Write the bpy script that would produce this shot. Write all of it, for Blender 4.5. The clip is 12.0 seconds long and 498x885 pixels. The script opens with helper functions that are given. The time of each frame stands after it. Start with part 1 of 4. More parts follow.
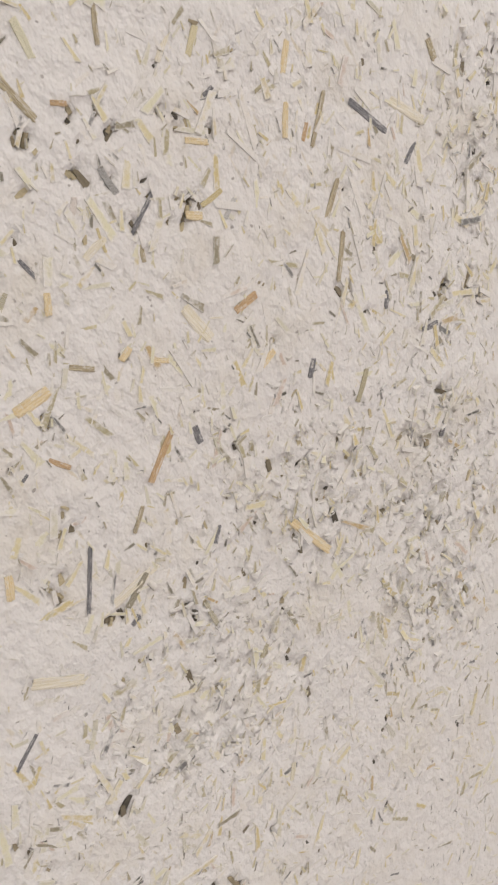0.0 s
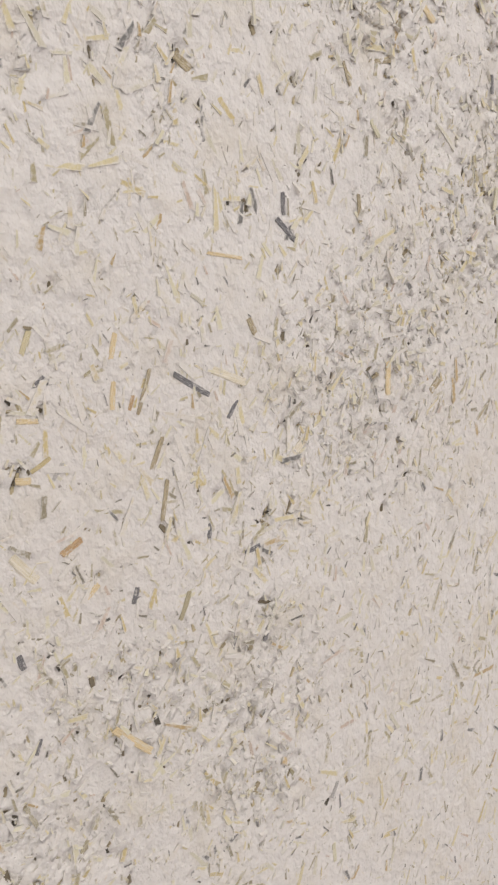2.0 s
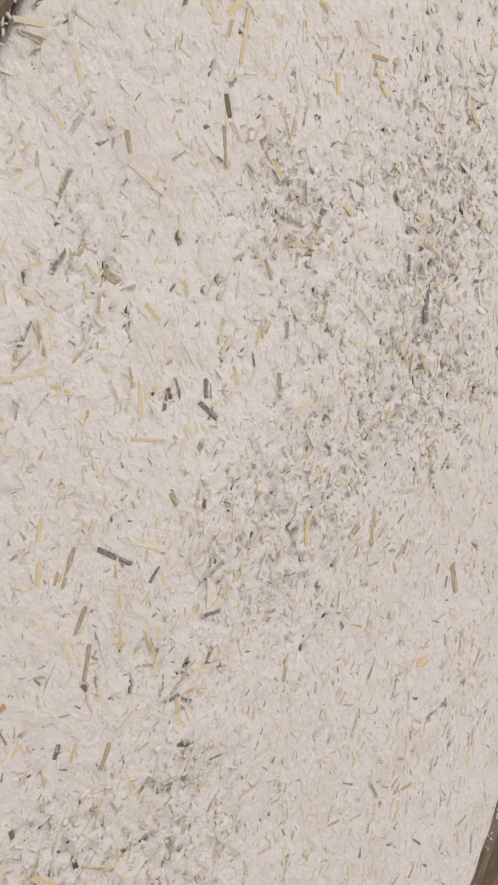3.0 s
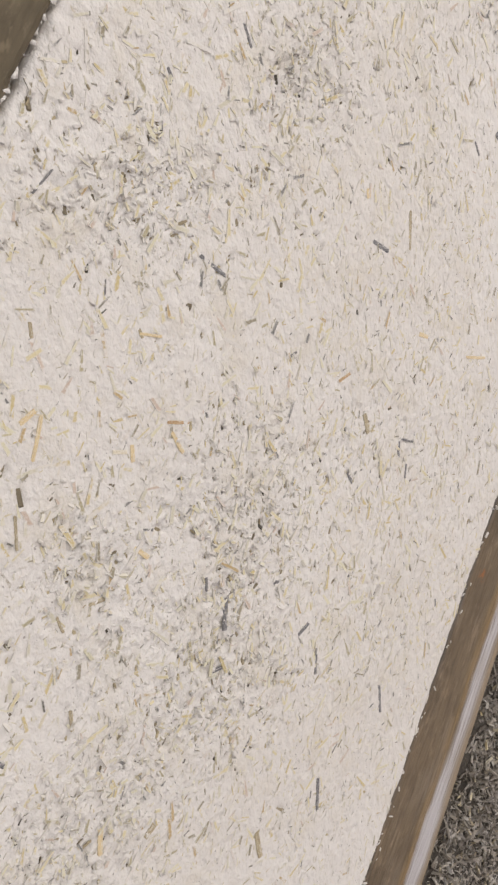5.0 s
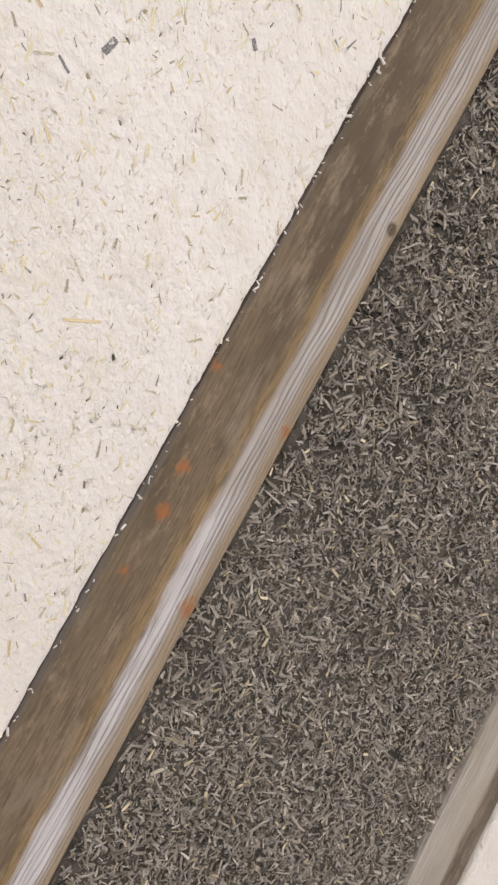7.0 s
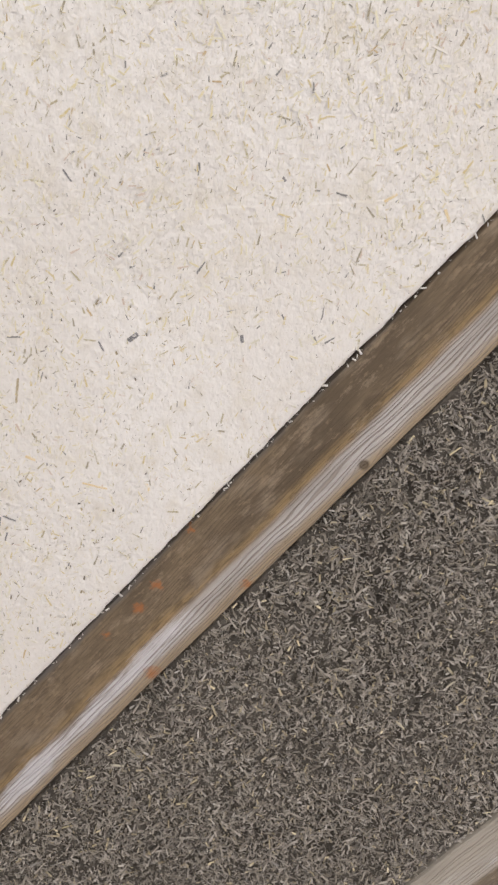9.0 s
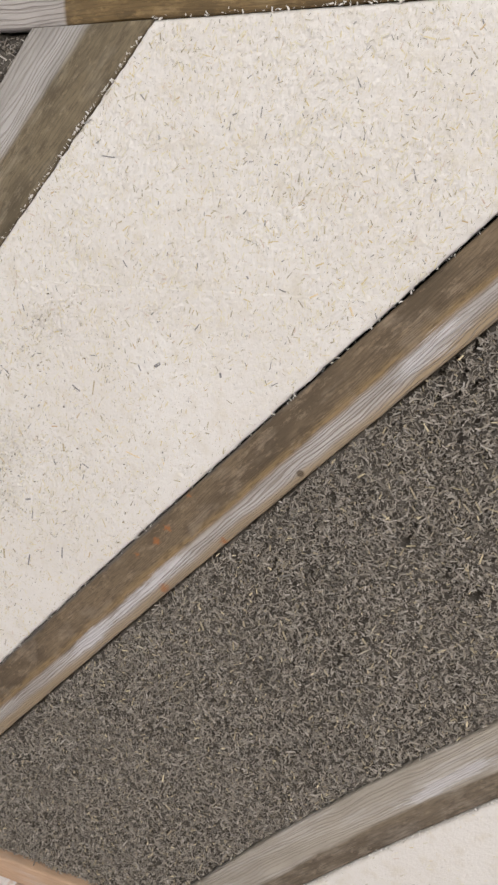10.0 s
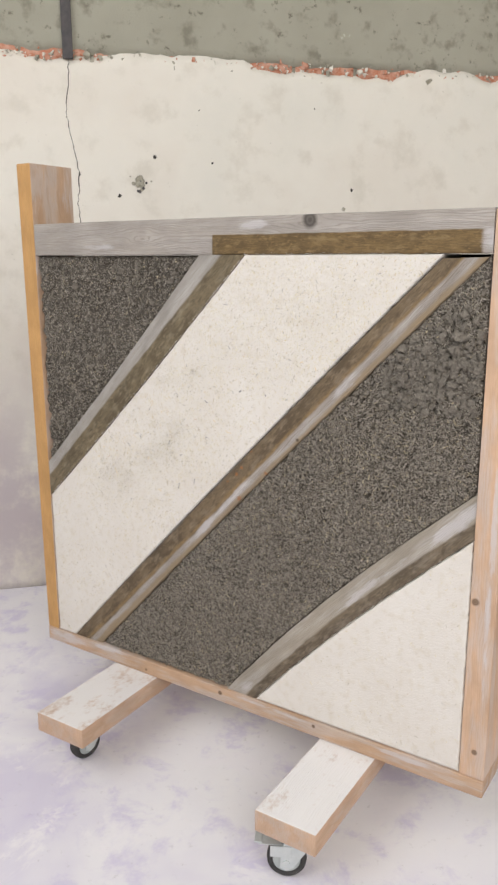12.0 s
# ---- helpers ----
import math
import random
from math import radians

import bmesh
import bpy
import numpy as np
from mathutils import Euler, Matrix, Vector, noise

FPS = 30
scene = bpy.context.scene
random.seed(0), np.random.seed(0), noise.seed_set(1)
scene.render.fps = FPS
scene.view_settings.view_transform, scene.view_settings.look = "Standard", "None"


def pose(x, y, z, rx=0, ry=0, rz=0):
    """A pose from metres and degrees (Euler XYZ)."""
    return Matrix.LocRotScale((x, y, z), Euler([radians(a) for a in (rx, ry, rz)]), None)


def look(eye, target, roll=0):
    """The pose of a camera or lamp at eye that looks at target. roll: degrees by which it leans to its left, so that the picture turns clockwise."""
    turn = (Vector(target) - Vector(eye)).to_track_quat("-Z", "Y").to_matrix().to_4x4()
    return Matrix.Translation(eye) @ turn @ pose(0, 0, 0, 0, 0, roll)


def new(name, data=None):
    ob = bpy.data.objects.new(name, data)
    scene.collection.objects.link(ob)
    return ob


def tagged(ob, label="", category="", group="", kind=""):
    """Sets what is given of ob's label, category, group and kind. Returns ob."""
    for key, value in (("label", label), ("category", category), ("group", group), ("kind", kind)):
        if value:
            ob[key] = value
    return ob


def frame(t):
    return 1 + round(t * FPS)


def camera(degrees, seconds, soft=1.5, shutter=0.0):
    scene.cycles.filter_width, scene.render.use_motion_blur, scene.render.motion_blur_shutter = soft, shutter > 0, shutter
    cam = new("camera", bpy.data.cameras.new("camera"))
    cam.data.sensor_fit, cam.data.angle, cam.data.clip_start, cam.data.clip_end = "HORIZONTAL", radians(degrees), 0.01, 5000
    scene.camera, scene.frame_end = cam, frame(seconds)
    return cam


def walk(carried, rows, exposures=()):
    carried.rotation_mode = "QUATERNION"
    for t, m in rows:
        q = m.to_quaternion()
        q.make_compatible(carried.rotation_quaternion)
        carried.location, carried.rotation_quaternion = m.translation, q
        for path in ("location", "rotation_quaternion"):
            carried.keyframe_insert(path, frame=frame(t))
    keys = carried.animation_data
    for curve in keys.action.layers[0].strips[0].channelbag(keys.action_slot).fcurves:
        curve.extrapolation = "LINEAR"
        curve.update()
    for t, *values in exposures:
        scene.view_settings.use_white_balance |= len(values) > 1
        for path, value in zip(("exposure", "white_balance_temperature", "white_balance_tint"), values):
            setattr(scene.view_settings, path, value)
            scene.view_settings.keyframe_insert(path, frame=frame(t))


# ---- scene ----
cam = camera(35.40, 12.0, soft=2.5)
PATH = [
    (0, (0.17961, -0.11662, 0.73534), (0.93945, 1.49770, -0.16833), -22.388),
    (0.5, (0.18625, -0.12298, 0.73573), (0.97929, 1.48147, -0.15694), -21.700),
    (1, (0.19284, -0.13066, 0.74434), (1.02198, 1.46947, -0.12291), -20.467),
    (1.5, (0.20059, -0.13423, 0.75767), (1.08277, 1.45059, -0.08500), -18.933),
    (2, (0.20750, -0.14127, 0.76610), (1.14210, 1.43167, -0.04161), -17.334),
    (2.5, (0.21445, -0.14813, 0.78241), (1.19649, 1.40691, -0.00337), -15.848),
    (2.7, (0.21900, -0.15096, 0.78839), (1.20681, 1.40648, 0.01471), -15.359),
    (4.3, (0.24819, -0.17375, 0.84523), (1.39412, 1.31151, 0.15181), -11.995),
    (4.5, (0.25287, -0.17530, 0.85055), (1.42396, 1.29819, 0.17424), -11.634),
    (5, (0.27145, -0.18446, 0.87114), (1.47072, 1.26877, 0.20040), -10.759),
    (5.5, (0.29608, -0.20458, 0.88231), (1.48932, 1.25147, 0.20696), -10.236),
    (6, (0.33600, -0.24096, 0.87659), (1.48764, 1.23582, 0.17454), -9.671),
    (6.5, (0.37026, -0.26823, 0.85754), (1.44312, 1.24892, 0.11778), -9.071),
    (7, (0.45564, -0.27072, 0.83570), (1.41883, 1.30439, 0.06673), -8.169),
    (7.5, (0.55413, -0.25919, 0.84688), (1.38315, 1.37499, 0.04551), -6.662),
    (7.7, (0.57012, -0.26059, 0.86475), (1.34474, 1.39215, 0.04719), -5.846),
    (9.3, (0.69661, -0.46425, 0.98391), (0.53594, 1.39302, 0.25952), -1.746),
    (9.5, (0.75102, -0.48620, 0.99768), (0.45675, 1.34676, 0.25360), -1.592),
    (10, (0.90942, -0.58566, 1.03856), (0.21126, 1.15207, 0.33651), -0.532),
    (10.5, (1.06709, -0.73738, 1.07428), (0.09902, 0.88954, 0.42933), 1.102),
    (11, (1.18019, -0.93971, 1.10673), (0.10001, 0.65391, 0.56488), 1.764),
    (11.5, (1.31425, -1.13600, 1.12196), (0.22328, 0.46742, 0.63325), 1.021),
    (12, (1.46470, -1.28612, 1.12448), (0.38685, 0.33458, 0.66450), -0.163),
]
EXPOSURES = [(0, -0.72, 6500, 13), (5.5, -0.64, 6500, 13), (7.5, -0.40, 6500, 13), (9.5, -0.60, 6420, 12), (11, -0.42, 6430, 9), (12, -0.46, 6430, 10)]
walk(cam, [(t, look(eye, target, roll)) for t, eye, target, roll in PATH], EXPOSURES)

# ---------------------------------------------------------------- light
# The back wall runs askew behind the panel: u along it, n out of it into the room.
WO, WU, WN = Vector((-0.45, 0.68, 0.0)), Vector((0.680, 0.733, 0.0)), Vector((0.733, -0.680, 0.0))
WALL_TURN = math.degrees(math.atan2(WU.y, WU.x))


def room(u, n, z):
    return WO + WU * u + WN * n + Vector((0, 0, z))


world = bpy.data.worlds.new("world")
scene.world = world
world.use_nodes = True
wt = world.node_tree
sky = wt.nodes.new("ShaderNodeTexSky")
sky.sky_type, sky.sun_disc = "NISHITA", False
sky.sun_elevation, sky.sun_rotation = radians(38), radians(140)
wt.links.new(sky.outputs[0], wt.nodes["Background"].inputs[0])
wt.nodes["Background"].inputs[1].default_value = 0.12


def window_light(name, u, n, z, facing, w, h, power, colour):
    """The sky's light through an opening of the room."""
    data = bpy.data.lights.new(name, "AREA")
    data.shape, data.size, data.size_y, data.energy, data.color = "RECTANGLE", w, h, power, colour
    ob = new(name, data)
    eye = room(u, n, z)
    ob.matrix_world = look(eye, eye + facing)
    return ob


window_light("daylight_front", 0.6, 4.95, 2.45, -WN - Vector((0, 0, 0.2)), 3.2, 1.9, 118, (1.0, 0.97, 0.93))
window_light("daylight_side", -2.15, 2.3, 2.75, WU - Vector((0, 0, 0.3)), 2.4, 1.5, 74, (0.97, 0.98, 1.0))

# ---------------------------------------------------------------- materials


class Nodes:
    """Short writing for shader nodes."""

    def __init__(self, name):
        self.mat = bpy.data.materials.new(name)
        self.mat.use_nodes = True
        self.t = self.mat.node_tree
        self.bsdf = self.t.nodes["Principled BSDF"]

    def put(self, socket, v):
        if isinstance(v, bpy.types.NodeSocket):
            self.t.links.new(v, socket)
        elif isinstance(v, tuple) and len(v) == 3 and socket.type == "RGBA":
            socket.default_value = (*v, 1)
        else:
            socket.default_value = v

    def coords(self, kind="Object"):
        return self.t.nodes.new("ShaderNodeTexCoord").outputs[kind]

    def place(self, vec, scale=(1, 1, 1), loc=(0, 0, 0), rot=(0, 0, 0)):
        n = self.t.nodes.new("ShaderNodeMapping")
        self.put(n.inputs[0], vec)
        n.inputs[1].default_value, n.inputs[2].default_value, n.inputs[3].default_value = loc, rot, scale
        return n.outputs[0]

    def noise(self, vec, scale, detail=4, rough=0.55, warp=0.0):
        n = self.t.nodes.new("ShaderNodeTexNoise")
        self.put(n.inputs["Vector"], vec)
        n.inputs["Scale"].default_value, n.inputs["Detail"].default_value = scale, detail
        n.inputs["Roughness"].default_value, n.inputs["Distortion"].default_value = rough, warp
        return n.outputs[0]

    def cells(self, vec, scale, feature="F1", out=0):
        n = self.t.nodes.new("ShaderNodeTexVoronoi")
        n.feature = feature
        self.put(n.inputs["Vector"], vec)
        n.inputs["Scale"].default_value = scale
        return n.outputs[out]

    def math(self, op, a, b=0.0, c=0.0):
        n = self.t.nodes.new("ShaderNodeMath")
        n.operation = op
        for s, v in zip(n.inputs, (a, b, c)):
            self.put(s, v)
        return n.outputs[0]

    def step(self, v, lo, hi, to0=0.0, to1=1.0):
        n = self.t.nodes.new("ShaderNodeMapRange")
        n.interpolation_type = "SMOOTHSTEP"
        for s, x in zip(n.inputs, (v, lo, hi, to0, to1)):
            self.put(s, x)
        return n.outputs[0]

    def mix(self, fac, a, b, how="MIX"):
        n = self.t.nodes.new("ShaderNodeMix")
        n.data_type, n.blend_type = "RGBA", how
        self.put(n.inputs[0], fac), self.put(n.inputs[6], a), self.put(n.inputs[7], b)
        return n.outputs[2]

    def ramp(self, fac, *stops, hard=False):
        n = self.t.nodes.new("ShaderNodeValToRGB")
        e = n.color_ramp.elements
        while len(e) < len(stops):
            e.new(0.5)
        for k, (p, c) in zip(e, stops):
            k.position, k.color = p, (*c, 1)
        n.color_ramp.interpolation = "CONSTANT" if hard else "LINEAR"
        self.put(n.inputs[0], fac)
        return n.outputs[0]

    def split(self, vec):
        n = self.t.nodes.new("ShaderNodeSeparateXYZ")
        self.put(n.inputs[0], vec)
        return n.outputs

    def island(self):
        return self.t.nodes.new("ShaderNodeNewGeometry").outputs["Random Per Island"]

    def own(self):
        return self.t.nodes.new("ShaderNodeObjectInfo").outputs["Random"]

    def finish(self, colour, rough=0.8, height=None, strength=0.5, depth=0.002, metal=0.0, gloss=0.5):
        self.put(self.bsdf.inputs["Base Color"], colour)
        self.put(self.bsdf.inputs["Roughness"], rough)
        self.put(self.bsdf.inputs["Metallic"], metal)
        self.put(self.bsdf.inputs["Specular IOR Level"], gloss)
        if height is not None:
            b = self.t.nodes.new("ShaderNodeBump")
            b.inputs["Strength"].default_value, b.inputs["Distance"].default_value = strength, depth
            self.put(b.inputs["Height"], height)
            self.put(self.bsdf.inputs["Normal"], b.outputs[0])
        return self.mat


def lime_material():
    n = Nodes("white_hemp_lime")
    p = n.coords()
    big, mid, fine = n.noise(p, 7, 3), n.noise(p, 55, 4, 0.55), n.noise(p, 520, 4, 0.6)
    c = n.ramp(big, (0.3, (0.685, 0.643, 0.588)), (0.7, (0.735, 0.701, 0.652)))
    c = n.mix(n.step(mid, 0.48, 0.72, 0, 0.7), c, (0.64, 0.585, 0.495))
    c = n.mix(n.step(fine, 0.54, 0.74, 0, 0.25), c, (0.62, 0.57, 0.49))
    c = n.mix(n.step(fine, 0.28, 0.44, 0.4, 0), c, (0.765, 0.74, 0.695))
    # chips that lie under a thin film of lime, in four directions
    where = n.step(n.noise(p, 34, 3), 0.36, 0.60, 0.1, 1)
    for turn, stretch, tint in ((0.25, (820, 820, 190), (0.62, 0.53, 0.36)), (-0.75, (760, 760, 210), (0.63, 0.55, 0.42)), (1.25, (900, 900, 200), (0.56, 0.51, 0.43)), (0.0, (1100, 1100, 240), (0.47, 0.43, 0.37))):
        f = n.noise(n.place(n.place(p, rot=(0, turn, 0)), stretch, (turn * 9, 2, 1)), 1, 1, 0.4)
        c = n.mix(n.math("MULTIPLY", n.step(f, 0.69, 0.79), n.math("MULTIPLY", where, 0.65)), c, tint)
    # pinholes
    c = n.mix(n.step(n.noise(p, 700, 1), 0.72, 0.76, 0, 0.7), c, (0.28, 0.25, 0.215))
    h = n.math("ADD", n.math("MULTIPLY", mid, 1.3), n.math("MULTIPLY", fine, 0.28))
    h = n.math("ADD", h, n.math("MULTIPLY", n.noise(n.place(p, (1, 1, 0.8)), 300, 3, 0.6), 1.4))
    return n.finish(c, 0.92, h, 0.9, 0.0010, gloss=0.15)


def clay_material():
    n = Nodes("grey_hemp_clay")
    p = n.coords()
    big, mid, fine = n.noise(p, 9, 3), n.noise(p, 110, 5, 0.6), n.noise(p, 500, 4, 0.6)
    c = n.ramp(n.math("ADD", n.math("MULTIPLY", big, 0.5), n.math("MULTIPLY", mid, 0.5)), (0.35, (0.065, 0.056, 0.046)), (0.65, (0.130, 0.114, 0.094)))
    h = n.math("ADD", mid, n.math("MULTIPLY", fine, 0.6))
    return n.finish(c, 0.9, h, 0.9, 0.003, gloss=0.2)


def chip_material(name, stops, source, rough=0.75, film=None, gloss=0.25):
    """Woody chips, a colour for each. film: the colour of the lime that has crept over some of them."""
    n = Nodes(name)
    r = n.island() if source == "island" else n.own()
    c = n.ramp(r, *stops, hard=True)
    p = n.coords()
    g = n.noise(n.place(p, (1500, 1500, 1500)), 1, 3)
    if film:
        c = n.mix(n.step(g, 0.45, 0.70, 0, 0.35), c, film)
        own = n.math("FRACT", n.math("MULTIPLY", r, 917.3))
        blots = n.noise(p, 420, 3, 0.6)
        cover = n.math("ADD", blots, n.math("MULTIPLY", n.math("SUBTRACT", own, 0.45), 0.50))
        c = n.mix(n.step(cover, 0.44, 0.70, 0, 0.9 if source == "island" else 0.6), c, film)
        if source == "island":
            u, v, w = n.split(n.coords("UV"))
            eu = n.math("MULTIPLY", n.math("MINIMUM", u, n.math("SUBTRACT", 1.0, u)), 2.6)
            edge = n.math("MINIMUM", eu, n.math("MINIMUM", v, n.math("SUBTRACT", 1.0, v)))
            edge = n.math("ADD", edge, n.math("MULTIPLY", n.math("SUBTRACT", n.noise(p, 900, 3, 0.6), 0.5), 0.8))
            c = n.mix(n.step(edge, -0.06, 0.26, 0.85, 0), c, film)
    else:
        c = n.mix(n.step(g, 0.42, 0.66, 0, 0.35), c, n.mix(1.0, c, (1.5, 1.5, 1.5), "MULTIPLY"))
    return n.finish(c, rough, g, 0.4, 0.0005, gloss=gloss)


def plain_material(name, a, b, scale=20, rough=0.6, metal=0.0, bump=0.2, depth=0.001):
    n = Nodes(name)
    p = n.coords()
    g = n.noise(p, scale, 5, 0.6)
    return n.finish(n.mix(n.step(g, 0.3, 0.7), a, b), n.step(g, 0.3, 0.7, rough, min(1, rough + 0.15)), g, bump, depth, metal)


LIME_CHIPS = (
    (0.00, (0.649, 0.570, 0.349)), (0.22, (0.668, 0.620, 0.436)), (0.42, (0.573, 0.470, 0.242)), (0.54, (0.602, 0.560, 0.427)),
    (0.68, (0.411, 0.360, 0.223)), (0.80, (0.296, 0.260, 0.175)), (0.87, (0.477, 0.350, 0.175)), (0.91, (0.181, 0.175, 0.160)), (0.95, (0.554, 0.440, 0.349)))
LIME_CRUMBS = (
    (0.00, (0.630, 0.580, 0.407)), (0.34, (0.525, 0.460, 0.281)), (0.54, (0.353, 0.310, 0.204)), (0.72, (0.210, 0.190, 0.141)), (0.82, (0.115, 0.108, 0.087)), (0.90, (0.592, 0.510, 0.291)))
PIT_CHIPS = ((0.00, (0.30, 0.25, 0.16)), (0.3, (0.18, 0.15, 0.10)), (0.55, (0.45, 0.38, 0.24)), (0.85, (0.09, 0.078, 0.06)))
CLAY_CHIPS = (
    (0.00, (0.264, 0.230, 0.183)), (0.28, (0.325, 0.287, 0.237)), (0.52, (0.197, 0.169, 0.134)), (0.70, (0.387, 0.345, 0.290)),
    (0.82, (0.149, 0.129, 0.105)), (0.95, (0.366, 0.304, 0.197)), (0.985, (0.625, 0.530, 0.339)))
LIME_FILM = (0.710, 0.670, 0.613)

lime = lime_material()
clay = clay_material()
clod_mat = plain_material("dry_clay_clods", (0.15, 0.132, 0.108), (0.30, 0.267, 0.222), 260, 0.9, 0, 0.8, 0.002)
lime_chips = chip_material("lime_chips", LIME_CHIPS, "island", film=LIME_FILM)
lime_straws = chip_material("lime_straws", LIME_CHIPS, "own", film=LIME_FILM)
lime_crumbs_mat = chip_material("lime_crumbs", LIME_CRUMBS, "island", film=LIME_FILM)
pit_chips = chip_material("hemp_in_the_pits", PIT_CHIPS, "island")
clay_chips = chip_material("clay_chips", CLAY_CHIPS, "island", 0.42, gloss=0.85)
clay_straws = chip_material("clay_straws", ((0, (0.44, 0.38, 0.26)), (0.4, (0.47, 0.40, 0.26)), (0.7, (0.33, 0.29, 0.22)), (0.9, (0.52, 0.47, 0.36))), "own")


def straw_material(name, a, b):
    """A single split straw: streaks along it."""
    n = Nodes(name)
    p = n.coords()
    g = n.noise(n.place(p, (1.6, 6, 9)), 1, 4, 0.65)
    c = n.mix(n.step(g, 0.36, 0.64), a, b)
    c = n.mix(n.step(n.noise(n.place(p, (5, 3, 4)), 1, 4, 0.7), 0.50, 0.66, 0, 0.65), c, (0.72, 0.68, 0.62))
    return n.finish(c, 0.6, g, 0.5, 0.0005, gloss=0.3)


STRAWS = {
    "dark": straw_material("dark_straw", (0.10, 0.097, 0.10), (0.25, 0.24, 0.235)),
    "yellow": straw_material("yellow_straw", (0.66, 0.50, 0.26), (0.74, 0.62, 0.40)),
    "pale": straw_material("pale_straw", (0.68, 0.60, 0.42), (0.76, 0.70, 0.58)),
    "orange": straw_material("orange_straw", (0.42, 0.26, 0.12), (0.58, 0.41, 0.23)),
    "olive": straw_material("olive_straw", (0.30, 0.24, 0.14), (0.52, 0.44, 0.29)),
}


def wood_material(name, light, dark, grain, lines=170, stain=None, stain_colour=None, stain_line=None, knots=(), wash=0.0, smears=(), rust=(), depth=0.0012, dust=0.0, bare=0.28, contrast=0.75, rims=(), ochre=None, bent=(0.0, 1.0)):
    """Weathered softwood with its grain along local x. stain: a box x0, x1, z0, z1 of darker, once-wet wood. wash: dusty lime over it."""
    n = Nodes(name)
    p = n.coords()
    x, y, z = n.split(p)
    bend = n.noise(n.place(p, (6, 20, 30)), 1, 3)
    zz = n.math("ADD", z, n.math("MULTIPLY", n.math("SUBTRACT", bend, 0.5), 0.022))
    for kx, kz, kr in knots:
        dx, dz = n.math("SUBTRACT", x, kx), n.math("SUBTRACT", z, kz)
        r2 = n.math("ADD", n.math("MULTIPLY", n.math("MULTIPLY", dx, dx), 0.15), n.math("MULTIPLY", dz, dz))
        push = n.math("DIVIDE", n.math("MULTIPLY", dz, kr * kr * 0.8), n.math("ADD", r2, kr * kr * 0.5))
        zz = n.math("SUBTRACT", zz, push)
    v = n.t.nodes.new("ShaderNodeCombineXYZ")
    n.put(v.inputs[0], n.math("MULTIPLY", x, 0.008)), n.put(v.inputs[1], n.math("MULTIPLY", y, 1.0)), n.put(v.inputs[2], zz)
    ring = n.noise(v.outputs[0], lines * 0.45, 3, 0.5)
    fine = n.noise(n.place(p, (40, 900, 1300)), 1, 3, 0.6)
    blot = n.noise(n.place(p, (9, 20, 22)), 1, 4, 0.6)
    phase = n.math("ADD", n.math("MULTIPLY", zz, lines * 6.283), n.math("MULTIPLY", ring, 11.0))
    line = n.math("MULTIPLY", n.step(n.math("SINE", phase), 0.35, 1.0), n.step(n.noise(n.place(p, (6, 60, 60)), 1, 2), 0.30, 0.55, 0.35, 1.0))
    c = n.mix(n.step(blot, 0.3, 0.7), light, tuple(k * 0.78 for k in light))
    edge_noise = n.noise(n.place(p, (14, 30, 30)), 1, 4)
    if wash:
        c = n.mix(n.math("MULTIPLY", n.step(n.noise(n.place(p, (7, 30, 40)), 1, 4), 0.42, 0.62), wash), c, (0.55, 0.515, 0.495))
    c = n.mix(n.math("MULTIPLY", line, contrast), c, grain)
    for rz, side, width, rc in rims:
        d = n.math("ADD", n.math("MULTIPLY", n.math("SUBTRACT", z, rz), side), n.math("MULTIPLY", n.math("SUBTRACT", edge_noise, 0.5), 0.012))
        c = n.mix(n.math("MULTIPLY", n.step(d, 0, width), n.math("SUBTRACT", 0.85, n.math("MULTIPLY", line, 0.5))), c, rc)
    c = n.mix(n.step(fine, 0.45, 0.75, 0, 0.35), c, grain)
    if stain or stain_line:
        wob = n.math("MULTIPLY", n.math("SUBTRACT", edge_noise, 0.5), 0.006)
        if stain:
            x0, x1, z0, z1 = stain
            m = n.step(n.math("ADD", x, wob), x0 - 0.002, x0 + 0.002)
            m = n.math("MULTIPLY", m, n.step(n.math("ADD", x, wob), x1 - 0.004, x1 + 0.004, 1, 0))
            m = n.math("MULTIPLY", m, n.step(n.math("ADD", z, wob), z0 - 0.001, z0 + 0.001))
            m = n.math("MULTIPLY", m, n.step(n.math("ADD", z, wob), z1 - 0.0012, z1 + 0.0012, 1, 0))
        else:
            za, zb, side = stain_line
            limit = n.math("ADD", n.math("MULTIPLY", x, zb), za)
            limit = n.math("ADD", limit, n.math("MULTIPLY", n.math("SUBTRACT", 1.0, n.math("POWER", n.math("DIVIDE", x, bent[1]), 2)), bent[0]))
            d = n.math("MULTIPLY", n.math("ADD", n.math("SUBTRACT", z, limit), n.math("MULTIPLY", wob, 1.6)), side)
            m = n.step(d, -0.002, 0.004)
        sc = n.mix(n.step(blot, 0.40, 0.66), stain_colour, tuple(k * 0.55 for k in stain_colour))
        if ochre:
            d = n.math("ADD", n.math("ABSOLUTE", n.math("SUBTRACT", z, ochre[0])), n.math("MULTIPLY", n.math("SUBTRACT", edge_noise, 0.5), 0.016))
            sc = n.mix(n.step(d, 0.0, ochre[1], 0.8, 0), sc, ochre[2])
        streak = n.noise(n.place(p, (26, 55, 70), (5, 1, 2)), 1, 6, 0.7, 0.6)
        sc = n.mix(n.step(streak, 0.52, 0.68, 0, 0.65), sc, tuple(k * 0.33 for k in stain_colour))
